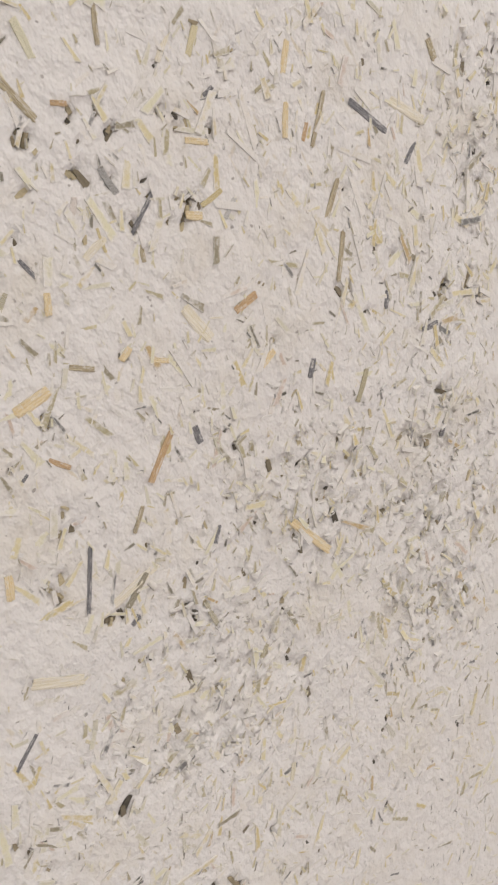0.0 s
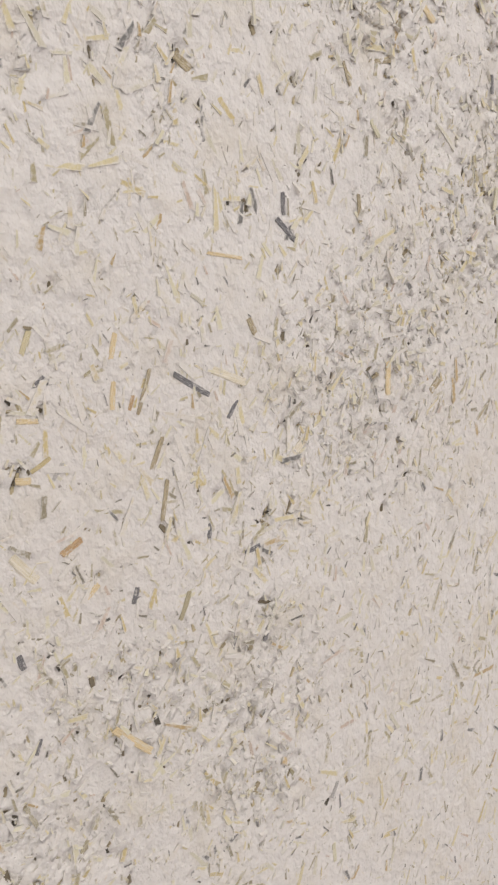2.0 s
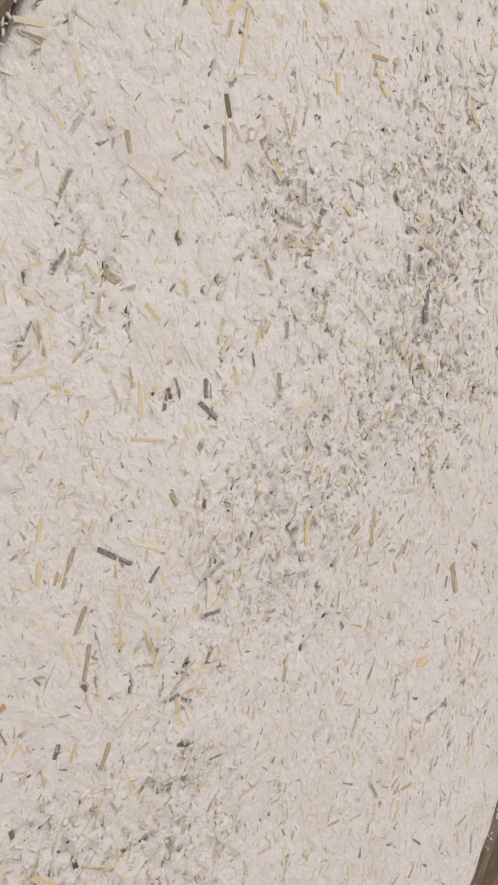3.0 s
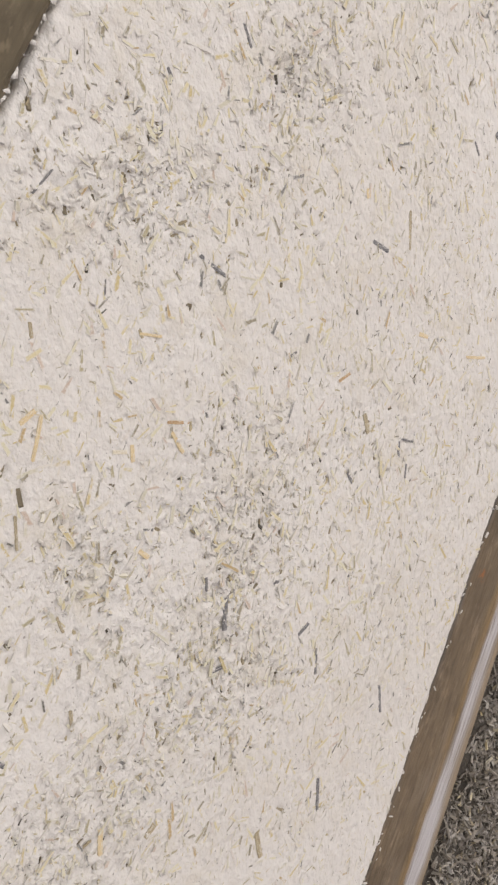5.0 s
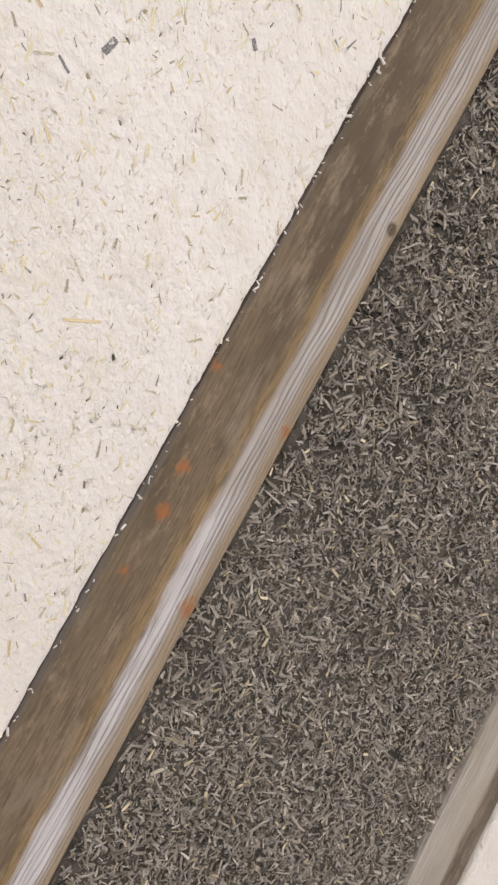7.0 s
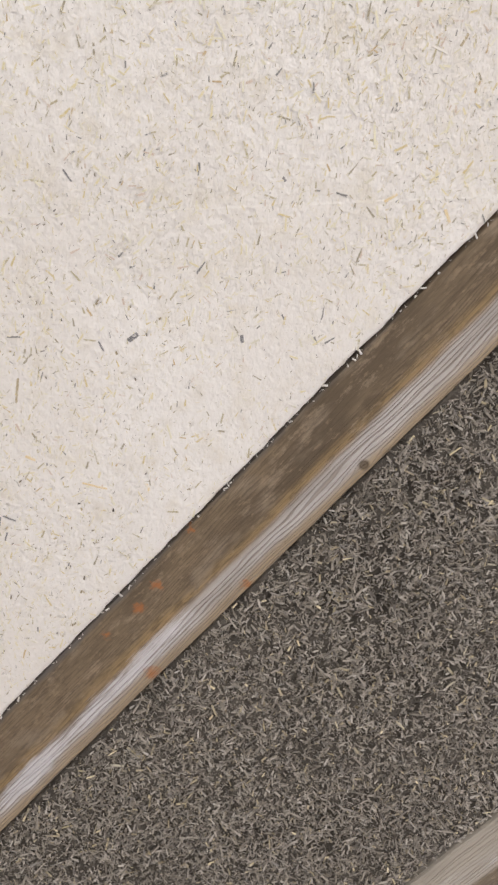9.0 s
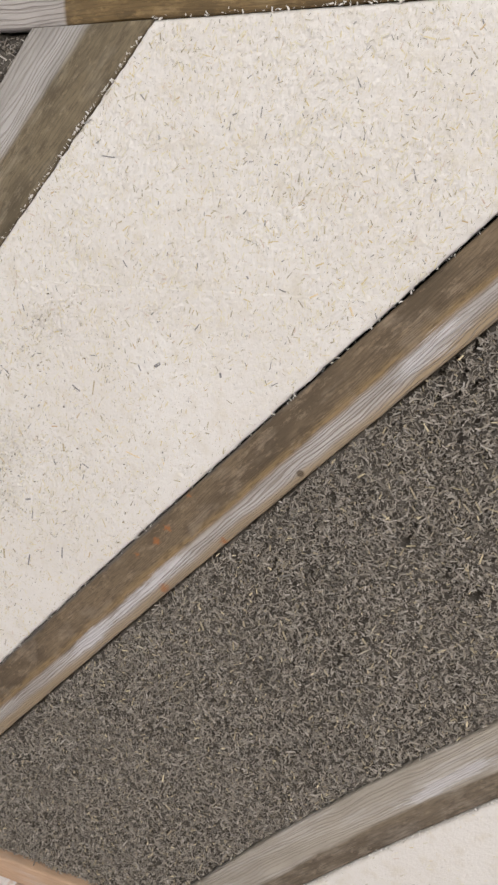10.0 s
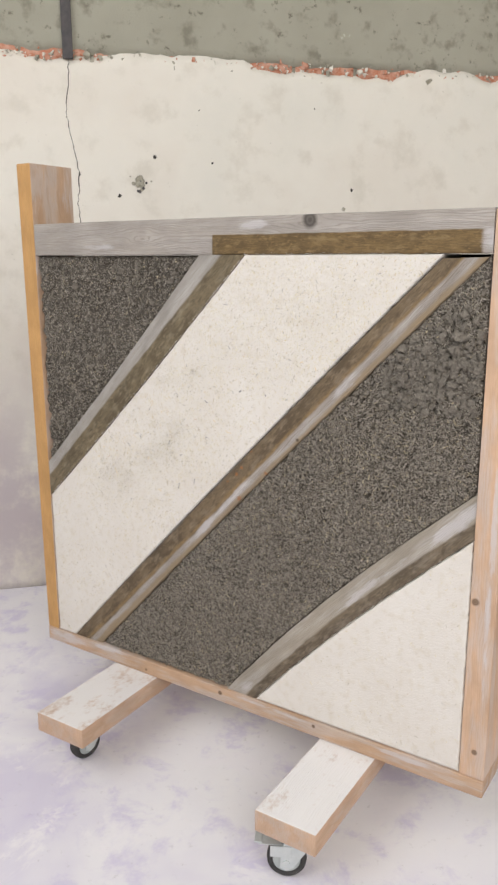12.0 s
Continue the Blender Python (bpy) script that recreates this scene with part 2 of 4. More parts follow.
        sc = n.mix(n.step(n.noise(n.place(p, (34, 70, 90), (1, 8, 3)), 1, 6, 0.75), 0.52, 0.66, 0, 0.6), sc, tuple(k * q for k, q in zip(stain_colour, (1.7, 1.75, 1.95))))
        sc = n.mix(n.step(n.noise(n.place(p, (25, 60, 60)), 1, 4), 0.5, 0.75, 0, 0.75), sc, tuple(k * q for k, q in zip(stain_colour, (1.45, 1.55, 1.8))))
        sc = n.mix(n.math("MULTIPLY", line, 0.30), sc, tuple(k * 0.42 for k in stain_colour))
        sc = n.mix(n.step(fine, 0.45, 0.75, 0, 0.28), sc, tuple(k * 0.5 for k in stain_colour))
        sc = n.mix(n.step(n.noise(n.place(p, (70, 300, 420), (2, 5, 1)), 1, 4, 0.65), 0.46, 0.66, 0, 0.5), sc, tuple(k * 0.42 for k in stain_colour))
        sc = n.mix(n.step(n.noise(n.place(p, (110, 260, 260), (7, 5, 3)), 1, 3, 0.6), 0.58, 0.70, 0, 0.32), sc, tuple(k * q for k, q in zip(stain_colour, (1.75, 1.72, 1.75))))
        for rz, side, width, rc in rims:
            if side > 0:
                d = n.math("ADD", n.math("SUBTRACT", z, rz), n.math("MULTIPLY", n.math("SUBTRACT", edge_noise, 0.5), 0.010))
                sc = n.mix(n.step(d, 0, width, 0, 0.9), sc, rc)
        c = n.mix(m, c, sc)
    for sx, sz, rx, rz in smears:
        d = n.math("ADD", n.math("POWER", n.math("DIVIDE", n.math("SUBTRACT", x, sx), rx), 2), n.math("POWER", n.math("DIVIDE", n.math("SUBTRACT", z, sz), rz), 2))
        d = n.math("ADD", d, n.math("ADD", n.math("MULTIPLY", n.math("SUBTRACT", edge_noise, 0.5), 4.5), n.math("MULTIPLY", n.math("SUBTRACT", fine, 0.5), 3.0)))
        c = n.mix(n.step(d, 0.2, 1.3, 0.65, 0), c, (0.60, 0.575, 0.58))
    for sx, sz, r in rust:
        d = n.math("SQRT", n.math("ADD", n.math("POWER", n.math("SUBTRACT", x, sx), 2), n.math("POWER", n.math("SUBTRACT", z, sz), 2)))
        d = n.math("ADD", d, n.math("MULTIPLY", n.math("SUBTRACT", n.noise(p, 260, 4, 0.7), 0.5), 0.014))
        c = n.mix(n.step(d, r * 0.15, r, 0.75, 0), c, (0.34, 0.12, 0.035))
    if dust:
        lying = n.math("MULTIPLY", n.step(y, -0.0222, -0.0215, 1, 0), n.step(n.noise(n.place(p, (13, 13, 22)), 1, 6, 0.7), bare, bare + 0.22))
        c = n.mix(n.math("MULTIPLY", lying, dust), c, (0.83, 0.815, 0.81))
        c = n.mix(n.step(n.noise(n.place(p, (20, 20, 30)), 1, 5, 0.7), 0.55, 0.70, 0, 0.4), c, (0.46, 0.30, 0.21))
    for kx, kz, kr in (k for k in knots if k[2] < 0.0175):
        d = n.math("SQRT", n.math("ADD", n.math("POWER", n.math("SUBTRACT", x, kx), 2), n.math("POWER", n.math("SUBTRACT", z, kz), 2)))
        d = n.math("ADD", d, n.math("MULTIPLY", n.math("SUBTRACT", edge_noise, 0.5), kr * 0.6))
        rings = n.step(d, kr * 0.55, kr * 1.12, 0.92, 0)
        rings = n.math("MULTIPLY", rings, n.step(n.math("SINE", n.math("MULTIPLY", d, 14.0 / kr)), -1, 1, 0.85, 1))
        c = n.mix(rings, c, tuple(k * (0.30 if kr > 0.0045 else 0.55) for k in grain))
    if stain or stain_line:
        line = n.math("MULTIPLY", line, n.math("SUBTRACT", 1.0, n.math("MULTIPLY", m, 0.75)))
    h = n.math("SUBTRACT", n.math("MULTIPLY", fine, 0.3), n.math("MULTIPLY", line, 0.8))
    return n.finish(c, 0.72, h, 0.8, depth, gloss=0.3)


def plaster_material():
    n = Nodes("cream_plaster")
    p = n.coords()
    big, mid, fine = n.noise(p, 1.6, 4, 0.6), n.noise(p, 9, 5, 0.6), n.noise(p, 140, 5, 0.65)
    c = n.ramp(big, (0.32, (0.69, 0.635, 0.56)), (0.55, (0.755, 0.72, 0.648)), (0.75, (0.70, 0.68, 0.615)))
    c = n.mix(n.step(mid, 0.50, 0.70, 0, 0.6), c, (0.61, 0.57, 0.495))
    z = n.split(p)[2]
    damp = n.math("MULTIPLY", n.step(n.math("ADD", z, n.math("MULTIPLY", big, 0.9)), 0.75, 1.35, 1, 0), n.step(n.noise(p, 5, 5, 0.65), 0.34, 0.55))
    c = n.mix(n.math("MULTIPLY", damp, 0.8), c, (0.50, 0.44, 0.47))
    c = n.mix(n.step(n.noise(p, 60, 3), 0.69, 0.76, 0, 0.4), c, (0.42, 0.38, 0.33))
    h = n.math("ADD", n.math("MULTIPLY", mid, 1.4), n.math("MULTIPLY", fine, 0.25))
    return n.finish(c, 0.9, h, 0.6, 0.006, gloss=0.2)


def concrete_material():
    n = Nodes("grey_green_concrete")
    p = n.coords()
    big, mid, fine = n.noise(p, 2.2, 4, 0.6), n.noise(p, 14, 5, 0.6), n.noise(p, 160, 5, 0.65)
    c = n.ramp(big, (0.3, (0.31, 0.298, 0.238)), (0.7, (0.385, 0.373, 0.308)))
    c = n.mix(n.step(mid, 0.52, 0.70, 0, 0.75), c, (0.185, 0.175, 0.135))
    c = n.mix(n.step(n.noise(p, 30, 4, 0.7), 0.60, 0.71, 0, 0.8), c, (0.12, 0.11, 0.085))
    c = n.mix(n.step(n.noise(n.place(p, (1, 1, 1), (3, 1, 7)), 11, 5, 0.65), 0.66, 0.74, 0, 0.75), c, (0.62, 0.60, 0.52))
    h = n.math("ADD", mid, n.math("MULTIPLY", fine, 0.4))
    return n.finish(c, 0.88, h, 0.6, 0.005, gloss=0.3)


def floor_material():
    n = Nodes("dusty_concrete_floor")
    p = n.coords()
    big, mid, fine = n.noise(p, 1.7, 4, 0.6, 0.4), n.noise(p, 8, 6, 0.65, 0.3), n.noise(p, 120, 5, 0.65)
    c = n.ramp(big, (0.33, (0.68, 0.65, 0.77)), (0.48, (0.81, 0.795, 0.835)), (0.66, (0.87, 0.86, 0.865)))
    c = n.mix(n.step(mid, 0.50, 0.66, 0, 0.7), c, (0.62, 0.575, 0.75))
    c = n.mix(n.step(n.noise(n.place(p, loc=(4, 2, 0)), 6, 6, 0.7, 0.5), 0.52, 0.64, 0, 0.8), c, (0.85, 0.83, 0.86))
    c = n.mix(n.step(n.noise(p, 45, 4, 0.7), 0.6, 0.75, 0, 0.35), c, (0.34, 0.32, 0.33))
    h = n.math("ADD", mid, n.math("MULTIPLY", fine, 0.3))
    return n.finish(c, n.step(mid, 0.3, 0.7, 0.55, 0.85), h, 0.35, 0.003, gloss=0.4)


plaster, concrete, floor_mat = plaster_material(), concrete_material(), floor_material()
brick_mat = plain_material("red_brick", (0.43, 0.15, 0.075), (0.60, 0.36, 0.27), 45, 0.9, 0, 0.7, 0.004)
mortar = plain_material("old_mortar", (0.26, 0.24, 0.185), (0.42, 0.40, 0.33), 70, 0.95, 0, 0.9, 0.004)
void_mat = plain_material("dark_backing", (0.03, 0.026, 0.022), (0.05, 0.045, 0.04), 40, 0.95)
rubber = plain_material("black_rubber", (0.025, 0.024, 0.024), (0.06, 0.057, 0.055), 50, 0.7)
zinc = plain_material("zinc_plated_steel", (0.56, 0.60, 0.60), (0.68, 0.71, 0.70), 30, 0.35, 0.55, 0.1)
hub_mat = plain_material("grey_plastic_hub", (0.38, 0.42, 0.42), (0.48, 0.51, 0.50), 30, 0.5)
dark_steel = plain_material("dark_steel_bar", (0.055, 0.052, 0.055), (0.10, 0.09, 0.09), 40, 0.6, 0.3)
ceiling_mat = plain_material("white_ceiling", (0.74, 0.73, 0.70), (0.80, 0.79, 0.76), 3, 0.9)

# ---------------------------------------------------------------- building helpers


def mesh_of(name, verts, faces, mat, smooth=False):
    me = bpy.data.meshes.new(name)
    me.from_pydata([tuple(v) for v in verts], [], faces)
    me.update()
    if mat:
        me.materials.append(mat)
    if smooth:
        me.polygons.foreach_set("use_smooth", [True] * len(me.polygons))
    return me


def quads_mesh(name, verts, quads, mat, smooth=False):
    """A mesh of numpy arrays: N x 3 places, M x 4 corners."""
    me = bpy.data.meshes.new(name)
    me.vertices.add(len(verts))
    me.vertices.foreach_set("co", np.asarray(verts, dtype=np.float32).ravel())
    me.loops.add(len(quads) * 4)
    me.loops.foreach_set("vertex_index", np.asarray(quads, dtype=np.int32).ravel())
    me.polygons.add(len(quads))
    me.polygons.foreach_set("loop_start", np.arange(0, len(quads) * 4, 4, dtype=np.int32))
    me.update(calc_edges=True)
    me.validate()
    me.polygons.foreach_set("use_smooth", np.full(len(me.polygons), smooth))
    me.materials.append(mat)
    return me


def hang(ob, parent):
    """Makes ob a part of parent without moving it."""
    ob.parent = parent
    m = parent.matrix_basis.copy()
    up = parent.parent
    while up:
        m = up.matrix_basis @ parent.matrix_parent_inverse @ m if up is parent.parent else up.matrix_basis @ m
        up = up.parent
    ob.matrix_parent_inverse = m.inverted()
    return ob


def part(name, me, parent, label="", m=None):
    ob = new(name, me)
    if m is not None:
        ob.matrix_basis = m
    hang(ob, parent)
    return tagged(ob, label)


def bm_mesh(name, bm, mat, smooth=False):
    me = bpy.data.meshes.new(name)
    bm.normal_update()
    bm.to_mesh(me)
    bm.free()
    me.materials.append(mat)
    if smooth:
        me.polygons.foreach_set("use_smooth", [True] * len(me.polygons))
    return me


def box_bm(x0, x1, y0, y1, z0, z1, bevel=0.0, bm=None, segments=2):
    bm2 = bmesh.new()
    bmesh.ops.create_cube(bm2, size=1)
    for v in bm2.verts:
        v.co = Vector(((x0 + x1) / 2 + v.co.x * (x1 - x0), (y0 + y1) / 2 + v.co.y * (y1 - y0), (z0 + z1) / 2 + v.co.z * (z1 - z0)))
    if bevel:
        bmesh.ops.bevel(bm2, geom=bm2.edges[:], offset=bevel, segments=segments, affect="EDGES", profile=0.6)
    if bm is None:
        return bm2
    me = bpy.data.meshes.new("tmp")
    bm2.to_mesh(me)
    bm2.free()
    bm.from_mesh(me)
    bpy.data.meshes.remove(me)
    return bm


def lattice(x, z, f, seed):
    """Value noise of -1 to 1 on a lattice of f cells a metre."""
    px, pz = x * f + 1000.5, z * f + 1000.5
    ix, iz = np.floor(px).astype(np.int64), np.floor(pz).astype(np.int64)
    fx, fz = px - ix, pz - iz
    fx, fz = fx * fx * (3 - 2 * fx), fz * fz * (3 - 2 * fz)

    def corner(a, c):
        h = (a * 374761393 + c * 668265263 + seed * 974711) & 0xFFFFFFFF
        h = ((h ^ (h >> 13)) * 1274126177) & 0xFFFFFFFF
        return ((h ^ (h >> 16)) & 0xFFFF) / 32767.5 - 1

    low = corner(ix, iz) * (1 - fx) + corner(ix + 1, iz) * fx
    high = corner(ix, iz + 1) * (1 - fx) + corner(ix + 1, iz + 1) * fx
    return low * (1 - fz) + high * fz


def wave(x, z, s, k=0, octaves=3):
    """Smooth noise of about -1 to 1 over arrays: some octaves, each turned."""
    x, z = np.asarray(x, dtype=float), np.asarray(z, dtype=float)
    total, amp, norm = np.zeros_like(x), 1.0, 0.0
    for o in range(octaves):
        a = 0.6 + 1.1 * o + 0.37 * k
        total += amp * lattice(x * math.cos(a) + z * math.sin(a), z * math.cos(a) - x * math.sin(a), 2 * s * 2.1 ** o, int(k) * 7 + o)
        norm += amp * 0.8
        amp *= 0.55
    return total / norm


def timber(name, low0, low1, high0, high1, y0, y1, mat, parent, label="", steps=70, worn=0.0007, seed=1, bevel=0.003, tilt=0.0, bow=(0.0, 0.0), belly=0.0):
    """A beam between four corners of the panel's plane (x, z), front face at y0, with worn, slightly wavy arrises. tilt: how far the lower edge lies back. bow: how far the low and high edges bend. belly: how far it bulges forwards."""
    a, b, c, d = (Vector((p[0], 0, p[1])) for p in (low0, low1, high0, high1))
    axis = ((b + d) - (a + c)).normalized()
    org = (a + b + c + d) / 4
    turn = Matrix(((axis.x, 0, -axis.z), (0, 1, 0), (axis.z, 0, axis.x)))
    m = Matrix.Translation(org) @ turn.to_4x4()
    inv = m.inverted()
    a, b, c, d = (inv @ p for p in (a, b, c, d))
    rng = np.random.RandomState(seed)
    # cross-section: share across (0 low, 1 high), depth, way that wear pushes
    w = ((c - a).length + (d - b).length) / 2
    e = bevel / w
    sec = [(0, y1), (0, y0 + bevel + tilt), (e * 0.3, y0 + bevel * 0.3 + tilt), (e, y0 + tilt), (0.35, y0 + tilt * 0.5), (0.6, y0), (1 - e, y0), (1 - e * 0.3, y0 + bevel * 0.3), (1, y0 + bevel), (1, y1)]
    k = len(sec)
    ss = np.linspace(0, 1, steps + 1)
    ph = rng.uniform(0, 50, 4)
    verts = []
    for s in ss:
        wl = worn * (wave(np.array([s * 1.0]), np.array([ph[0]]), 9, seed)[0])
        wh = worn * (wave(np.array([s * 1.0]), np.array([ph[1]]), 9, seed + 3)[0])
        for q, y in sec:
            p = (a.lerp(b, s)).lerp(c.lerp(d, s), q)
            verts.append((p.x, y - (belly * math.sin(math.pi * s) if y < y1 else 0) + (0.4 * (wl if q < 0.5 else wh) if y < y1 else 0), p.z + (wl * (1 - q) + wh * q) + (bow[0] * (1 - q) + bow[1] * q) * math.sin(math.pi * s)))
    faces = []
    for i in range(steps):
        for j in range(k):
            faces.append((i * k + j, i * k + (j + 1) % k, (i + 1) * k + (j + 1) % k, (i + 1) * k + j))
    faces.append(tuple(range(k - 1, -1, -1)))
    faces.append(tuple(steps * k + j for j in range(k)))
    me = mesh_of(name, verts, faces, mat)
    me.polygons.foreach_set("use_smooth", [False] * len(me.polygons))
    return part(name, me, parent, label, m)


def filling(name, z0, z1, left, right, y, back, step, relief, mat, parent, label, ragged=0.002, seed=1, band=None, pits=None):
    """An infill between the timbers: a rough front that follows relief(x, z), with sides and a back. band: a stretch of z that is finer. pits: rows of x, z, length, width, depth, turn."""
    widest = max(right(z) - left(z) for z in np.linspace(z0, z1, 40))
    nx = max(4, int(widest / step))
    if band:
        zs = np.concatenate([np.arange(z0, band[0], 1.5 * step), np.arange(band[0], band[1], step), np.arange(band[1], z1 - step, 1.5 * step), [z1]])
    else:
        zs = np.linspace(z0, z1, int((z1 - z0) / step) + 1)
    nz = len(zs) - 1
    xl, xr = np.array([left(z) for z in zs]), np.array([right(z) for z in zs])
    one = np.ones_like(zs)
    xl = xl + ragged * wave(zs, one * 0.3, 60, seed) + 0.5 * ragged
    xr = xr + ragged * wave(zs, one * 0.7, 60, seed + 2) - 0.5 * ragged
    f = np.linspace(0, 1, nx + 1)
    X = xl[:, None] + (np.maximum(xr - xl, 0.0005))[:, None] * f[None, :]
    Z = np.repeat(zs[:, None], nx + 1, 1)
    Y = y + relief(X, Z)
    for px, pz, ln, wd, deep, turn in (() if pits is None else pits):
        i0, i1 = np.searchsorted(zs, (pz - ln, pz + ln))
        row = X[min((i0 + i1) // 2, nz)]
        j0, j1 = np.searchsorted(row, (px - ln - 0.002, px + ln + 0.002))
        dx, dz = X[i0:i1, j0:j1] - px, Z[i0:i1, j0:j1] - pz
        du, dw = dx * math.cos(turn) + dz * math.sin(turn), dz * math.cos(turn) - dx * math.sin(turn)
        Y[i0:i1, j0:j1] += deep * np.exp(-(2 * du / ln) ** 4 - (2 * dw / wd) ** 2)
    edge = np.minimum(np.minimum(X - xl[:, None], xr[:, None] - X), np.minimum(Z - z0, z1 - Z))
    Y = Y + 0.003 * np.exp(-np.maximum(edge, 0) / 0.0016)
    front = np.stack([X, Y, Z], -1).reshape(-1, 3)
    idx = np.arange((nz + 1) * (nx + 1)).reshape(nz + 1, nx + 1)
    quads = np.stack([idx[:-1, :-1], idx[:-1, 1:], idx[1:, 1:], idx[1:, :-1]], -1).reshape(-1, 4)
    rim = np.concatenate([idx[0, :], idx[1:, -1], idx[-1, -2::-1], idx[-2:0:-1, 0]])
    rear = front[rim].copy()
    rear[:, 1] = back
    base = len(front)
    k = len(rim)
    j = np.arange(k)
    skirt = np.stack([rim, base + j, base + (j + 1) % k, rim[(j + 1) % k]], -1)
    verts, quads = np.concatenate([front, rear]), np.concatenate([quads, skirt])
    return part(name, quads_mesh(name, verts, quads, mat, True), parent, label)


def chips_mesh(name, x, z, y, length, width, thick, angle, lean, roll, mat, rng, smooth=False, ends=True):
    """Many little split chips in one mesh: tapered, uneven slivers that lie along the panel's face. Their map runs 0 to 1 along and across each."""
    n = len(x)
    unit = np.array([(-1, -1, -1), (1, -1, -1), (1, 1, -1), (-1, 1, -1), (-1, -1, 1), (1, -1, 1), (1, 1, 1), (-1, 1, 1)], dtype=float) * 0.5
    v = np.repeat(unit[None], n, 0)
    v = v * (1 + rng.uniform(-0.22, 0.22, v.shape) * np.array((1, 0.3, 1)))
    v[:, [1, 2, 5, 6], 2] *= rng.uniform(0.35, 1.0, n)[:, None]
    v = v * np.stack([length, thick, width], -1)[:, None, :]
    # lengthwise x, thickness y, width z; lean out of the plane, roll about the length, then turn in the plane
    cr, sr = np.cos(roll)[:, None], np.sin(roll)[:, None]
    yy, zz = v[..., 1] * cr - v[..., 2] * sr, v[..., 1] * sr + v[..., 2] * cr
    cl, sl = np.cos(lean)[:, None], np.sin(lean)[:, None]
    xx, yy = v[..., 0] * cl - yy * sl, v[..., 0] * sl + yy * cl
    ca, sa = np.cos(angle)[:, None], np.sin(angle)[:, None]
    px, pz = xx * ca - zz * sa, xx * sa + zz * ca
    verts = np.stack([px + x[:, None], yy + y[:, None], pz + z[:, None]], -1).reshape(-1, 3)
    cube = np.array([(0, 1, 5, 4), (1, 2, 6, 5), (3, 0, 4, 7), (4, 5, 6, 7), (3, 2, 1, 0)])  # the buried back is left open
    if not ends:
        cube = cube[[0, 3, 4]]
    quads = (cube[None] + 8 * np.arange(n)[:, None, None]).reshape(-1, 4)
    me = quads_mesh(name, verts, quads, mat, smooth)
    if len(me.loops) == n * cube.size:
        corner = np.stack([unit[cube.ravel(), 0] + 0.5, unit[cube.ravel(), 2] + 0.5], -1)
        me.uv_layers.new(name="face").data.foreach_set("uv", np.tile(corner, (n, 1)).astype(np.float32).ravel())
    return me


def straw_piece(seed):
    """One split straw, 1 long, 1 wide and 1 thick, to be scaled: a shallow gutter with torn ends."""
    rng = np.random.RandomState(seed)
    sec = [(-0.5, 0.5), (-0.5, -0.25), (-0.32, -0.5), (0.1, -0.40), (0.5, -0.45), (0.5, 0.5)]
    k, steps = len(sec), 5
    verts = []
    for i in range(steps + 1):
        s = i / steps - 0.5
        for j, (w, t) in enumerate(sec):
            tear = rng.uniform(-0.05, 0.05) if i in (0, steps) else 0
            taper = 1 - 0.10 * abs(2 * s) ** 3
            verts.append((s + tear, t * taper + rng.uniform(-0.04, 0.04), w * taper + 0.10 * math.sin(3 * s + seed) + rng.uniform(-0.03, 0.03)))
    faces = [(i * k + j, i * k + (j + 1) % k, (i + 1) * k + (j + 1) % k, (i + 1) * k + j) for i in range(steps) for j in range(k)]
    faces += [tuple(range(k - 1, -1, -1)), tuple(steps * k + j for j in range(k))]
    return verts, faces


def straw_meshes(mat, name="straw", count=6):
    return [mesh_of(name, *straw_piece(3 + i), mat) for i in range(count)]


def straw(me, parent, x0, z0, x1, z1, width, y=-0.0006, lean=0.0, thick=0.5):
    """A straw from (x0, z0) to (x1, z1) on the face of an infill."""
    length = math.hypot(x1 - x0, z1 - z0)
    m = Matrix.Translation(((x0 + x1) / 2, y, (z0 + z1) / 2)) @ Euler((0, -math.atan2(z1 - z0, x1 - x0), 0)).to_matrix().to_4x4() @ Euler((0, 0, lean)).to_matrix().to_4x4()
    ob = new("straw", me)
    ob.matrix_basis = m @ Matrix.Diagonal((length, width * thick, width, 1))
    hang(ob, parent)
    return ob

# ---------------------------------------------------------------- the room


def slab(name, u0, u1, n0, n1, z0, z1, mat, label, category):
    me = bm_mesh(name, box_bm(u0, u1, -n1, -n0, z0, z1), mat)
    ob = new(name, me)
    ob.matrix_basis = Matrix.Translation(WO) @ pose(0, 0, 0, 0, 0, WALL_TURN)
    return tagged(ob, label, category, kind="structure")


U0, U1, N1, TOP = -2.3, 4.2, 5.1, 3.8
floor_ob = slab("floor", U0 - 0.3, U1 + 0.3, -0.3, N1 + 0.3, -0.15, 0.0, floor_mat, "worn grey concrete floor with lavender and white dust stains", "floor")
slab("ceiling", U0 - 0.3, U1 + 0.3, -0.3, N1 + 0.3, TOP, TOP + 0.2, ceiling_mat, "plain white ceiling", "ceiling")
wall_back = slab("wall_north", U0, U1, -0.27, 0.0, 0.0, TOP, concrete, "grey-green concrete wall over a cream plastered lower part", "wall")


def wall_with_hole(name, along, at, a0, a1, h0, h1, z0, z1, label):
    """A wall with one opening through it. along: "u" or "n"."""
    bm = bmesh.new()
    for p0, p1, q0, q1 in ((a0, h0, 0, TOP), (h1, a1, 0, TOP), (h0, h1, 0, z0), (h0, h1, z1, TOP)):
        if along == "u":
            box_bm(p0, p1, -at - 0.2, -at, q0, q1, 0, bm)
        else:
            box_bm(at, at + 0.2, -p1, -p0, q0, q1, 0, bm)
    ob = new(name, bm_mesh(name, bm, plaster))
    ob.matrix_basis = Matrix.Translation(WO) @ pose(0, 0, 0, 0, 0, WALL_TURN)
    return tagged(ob, label, "wall", kind="structure")


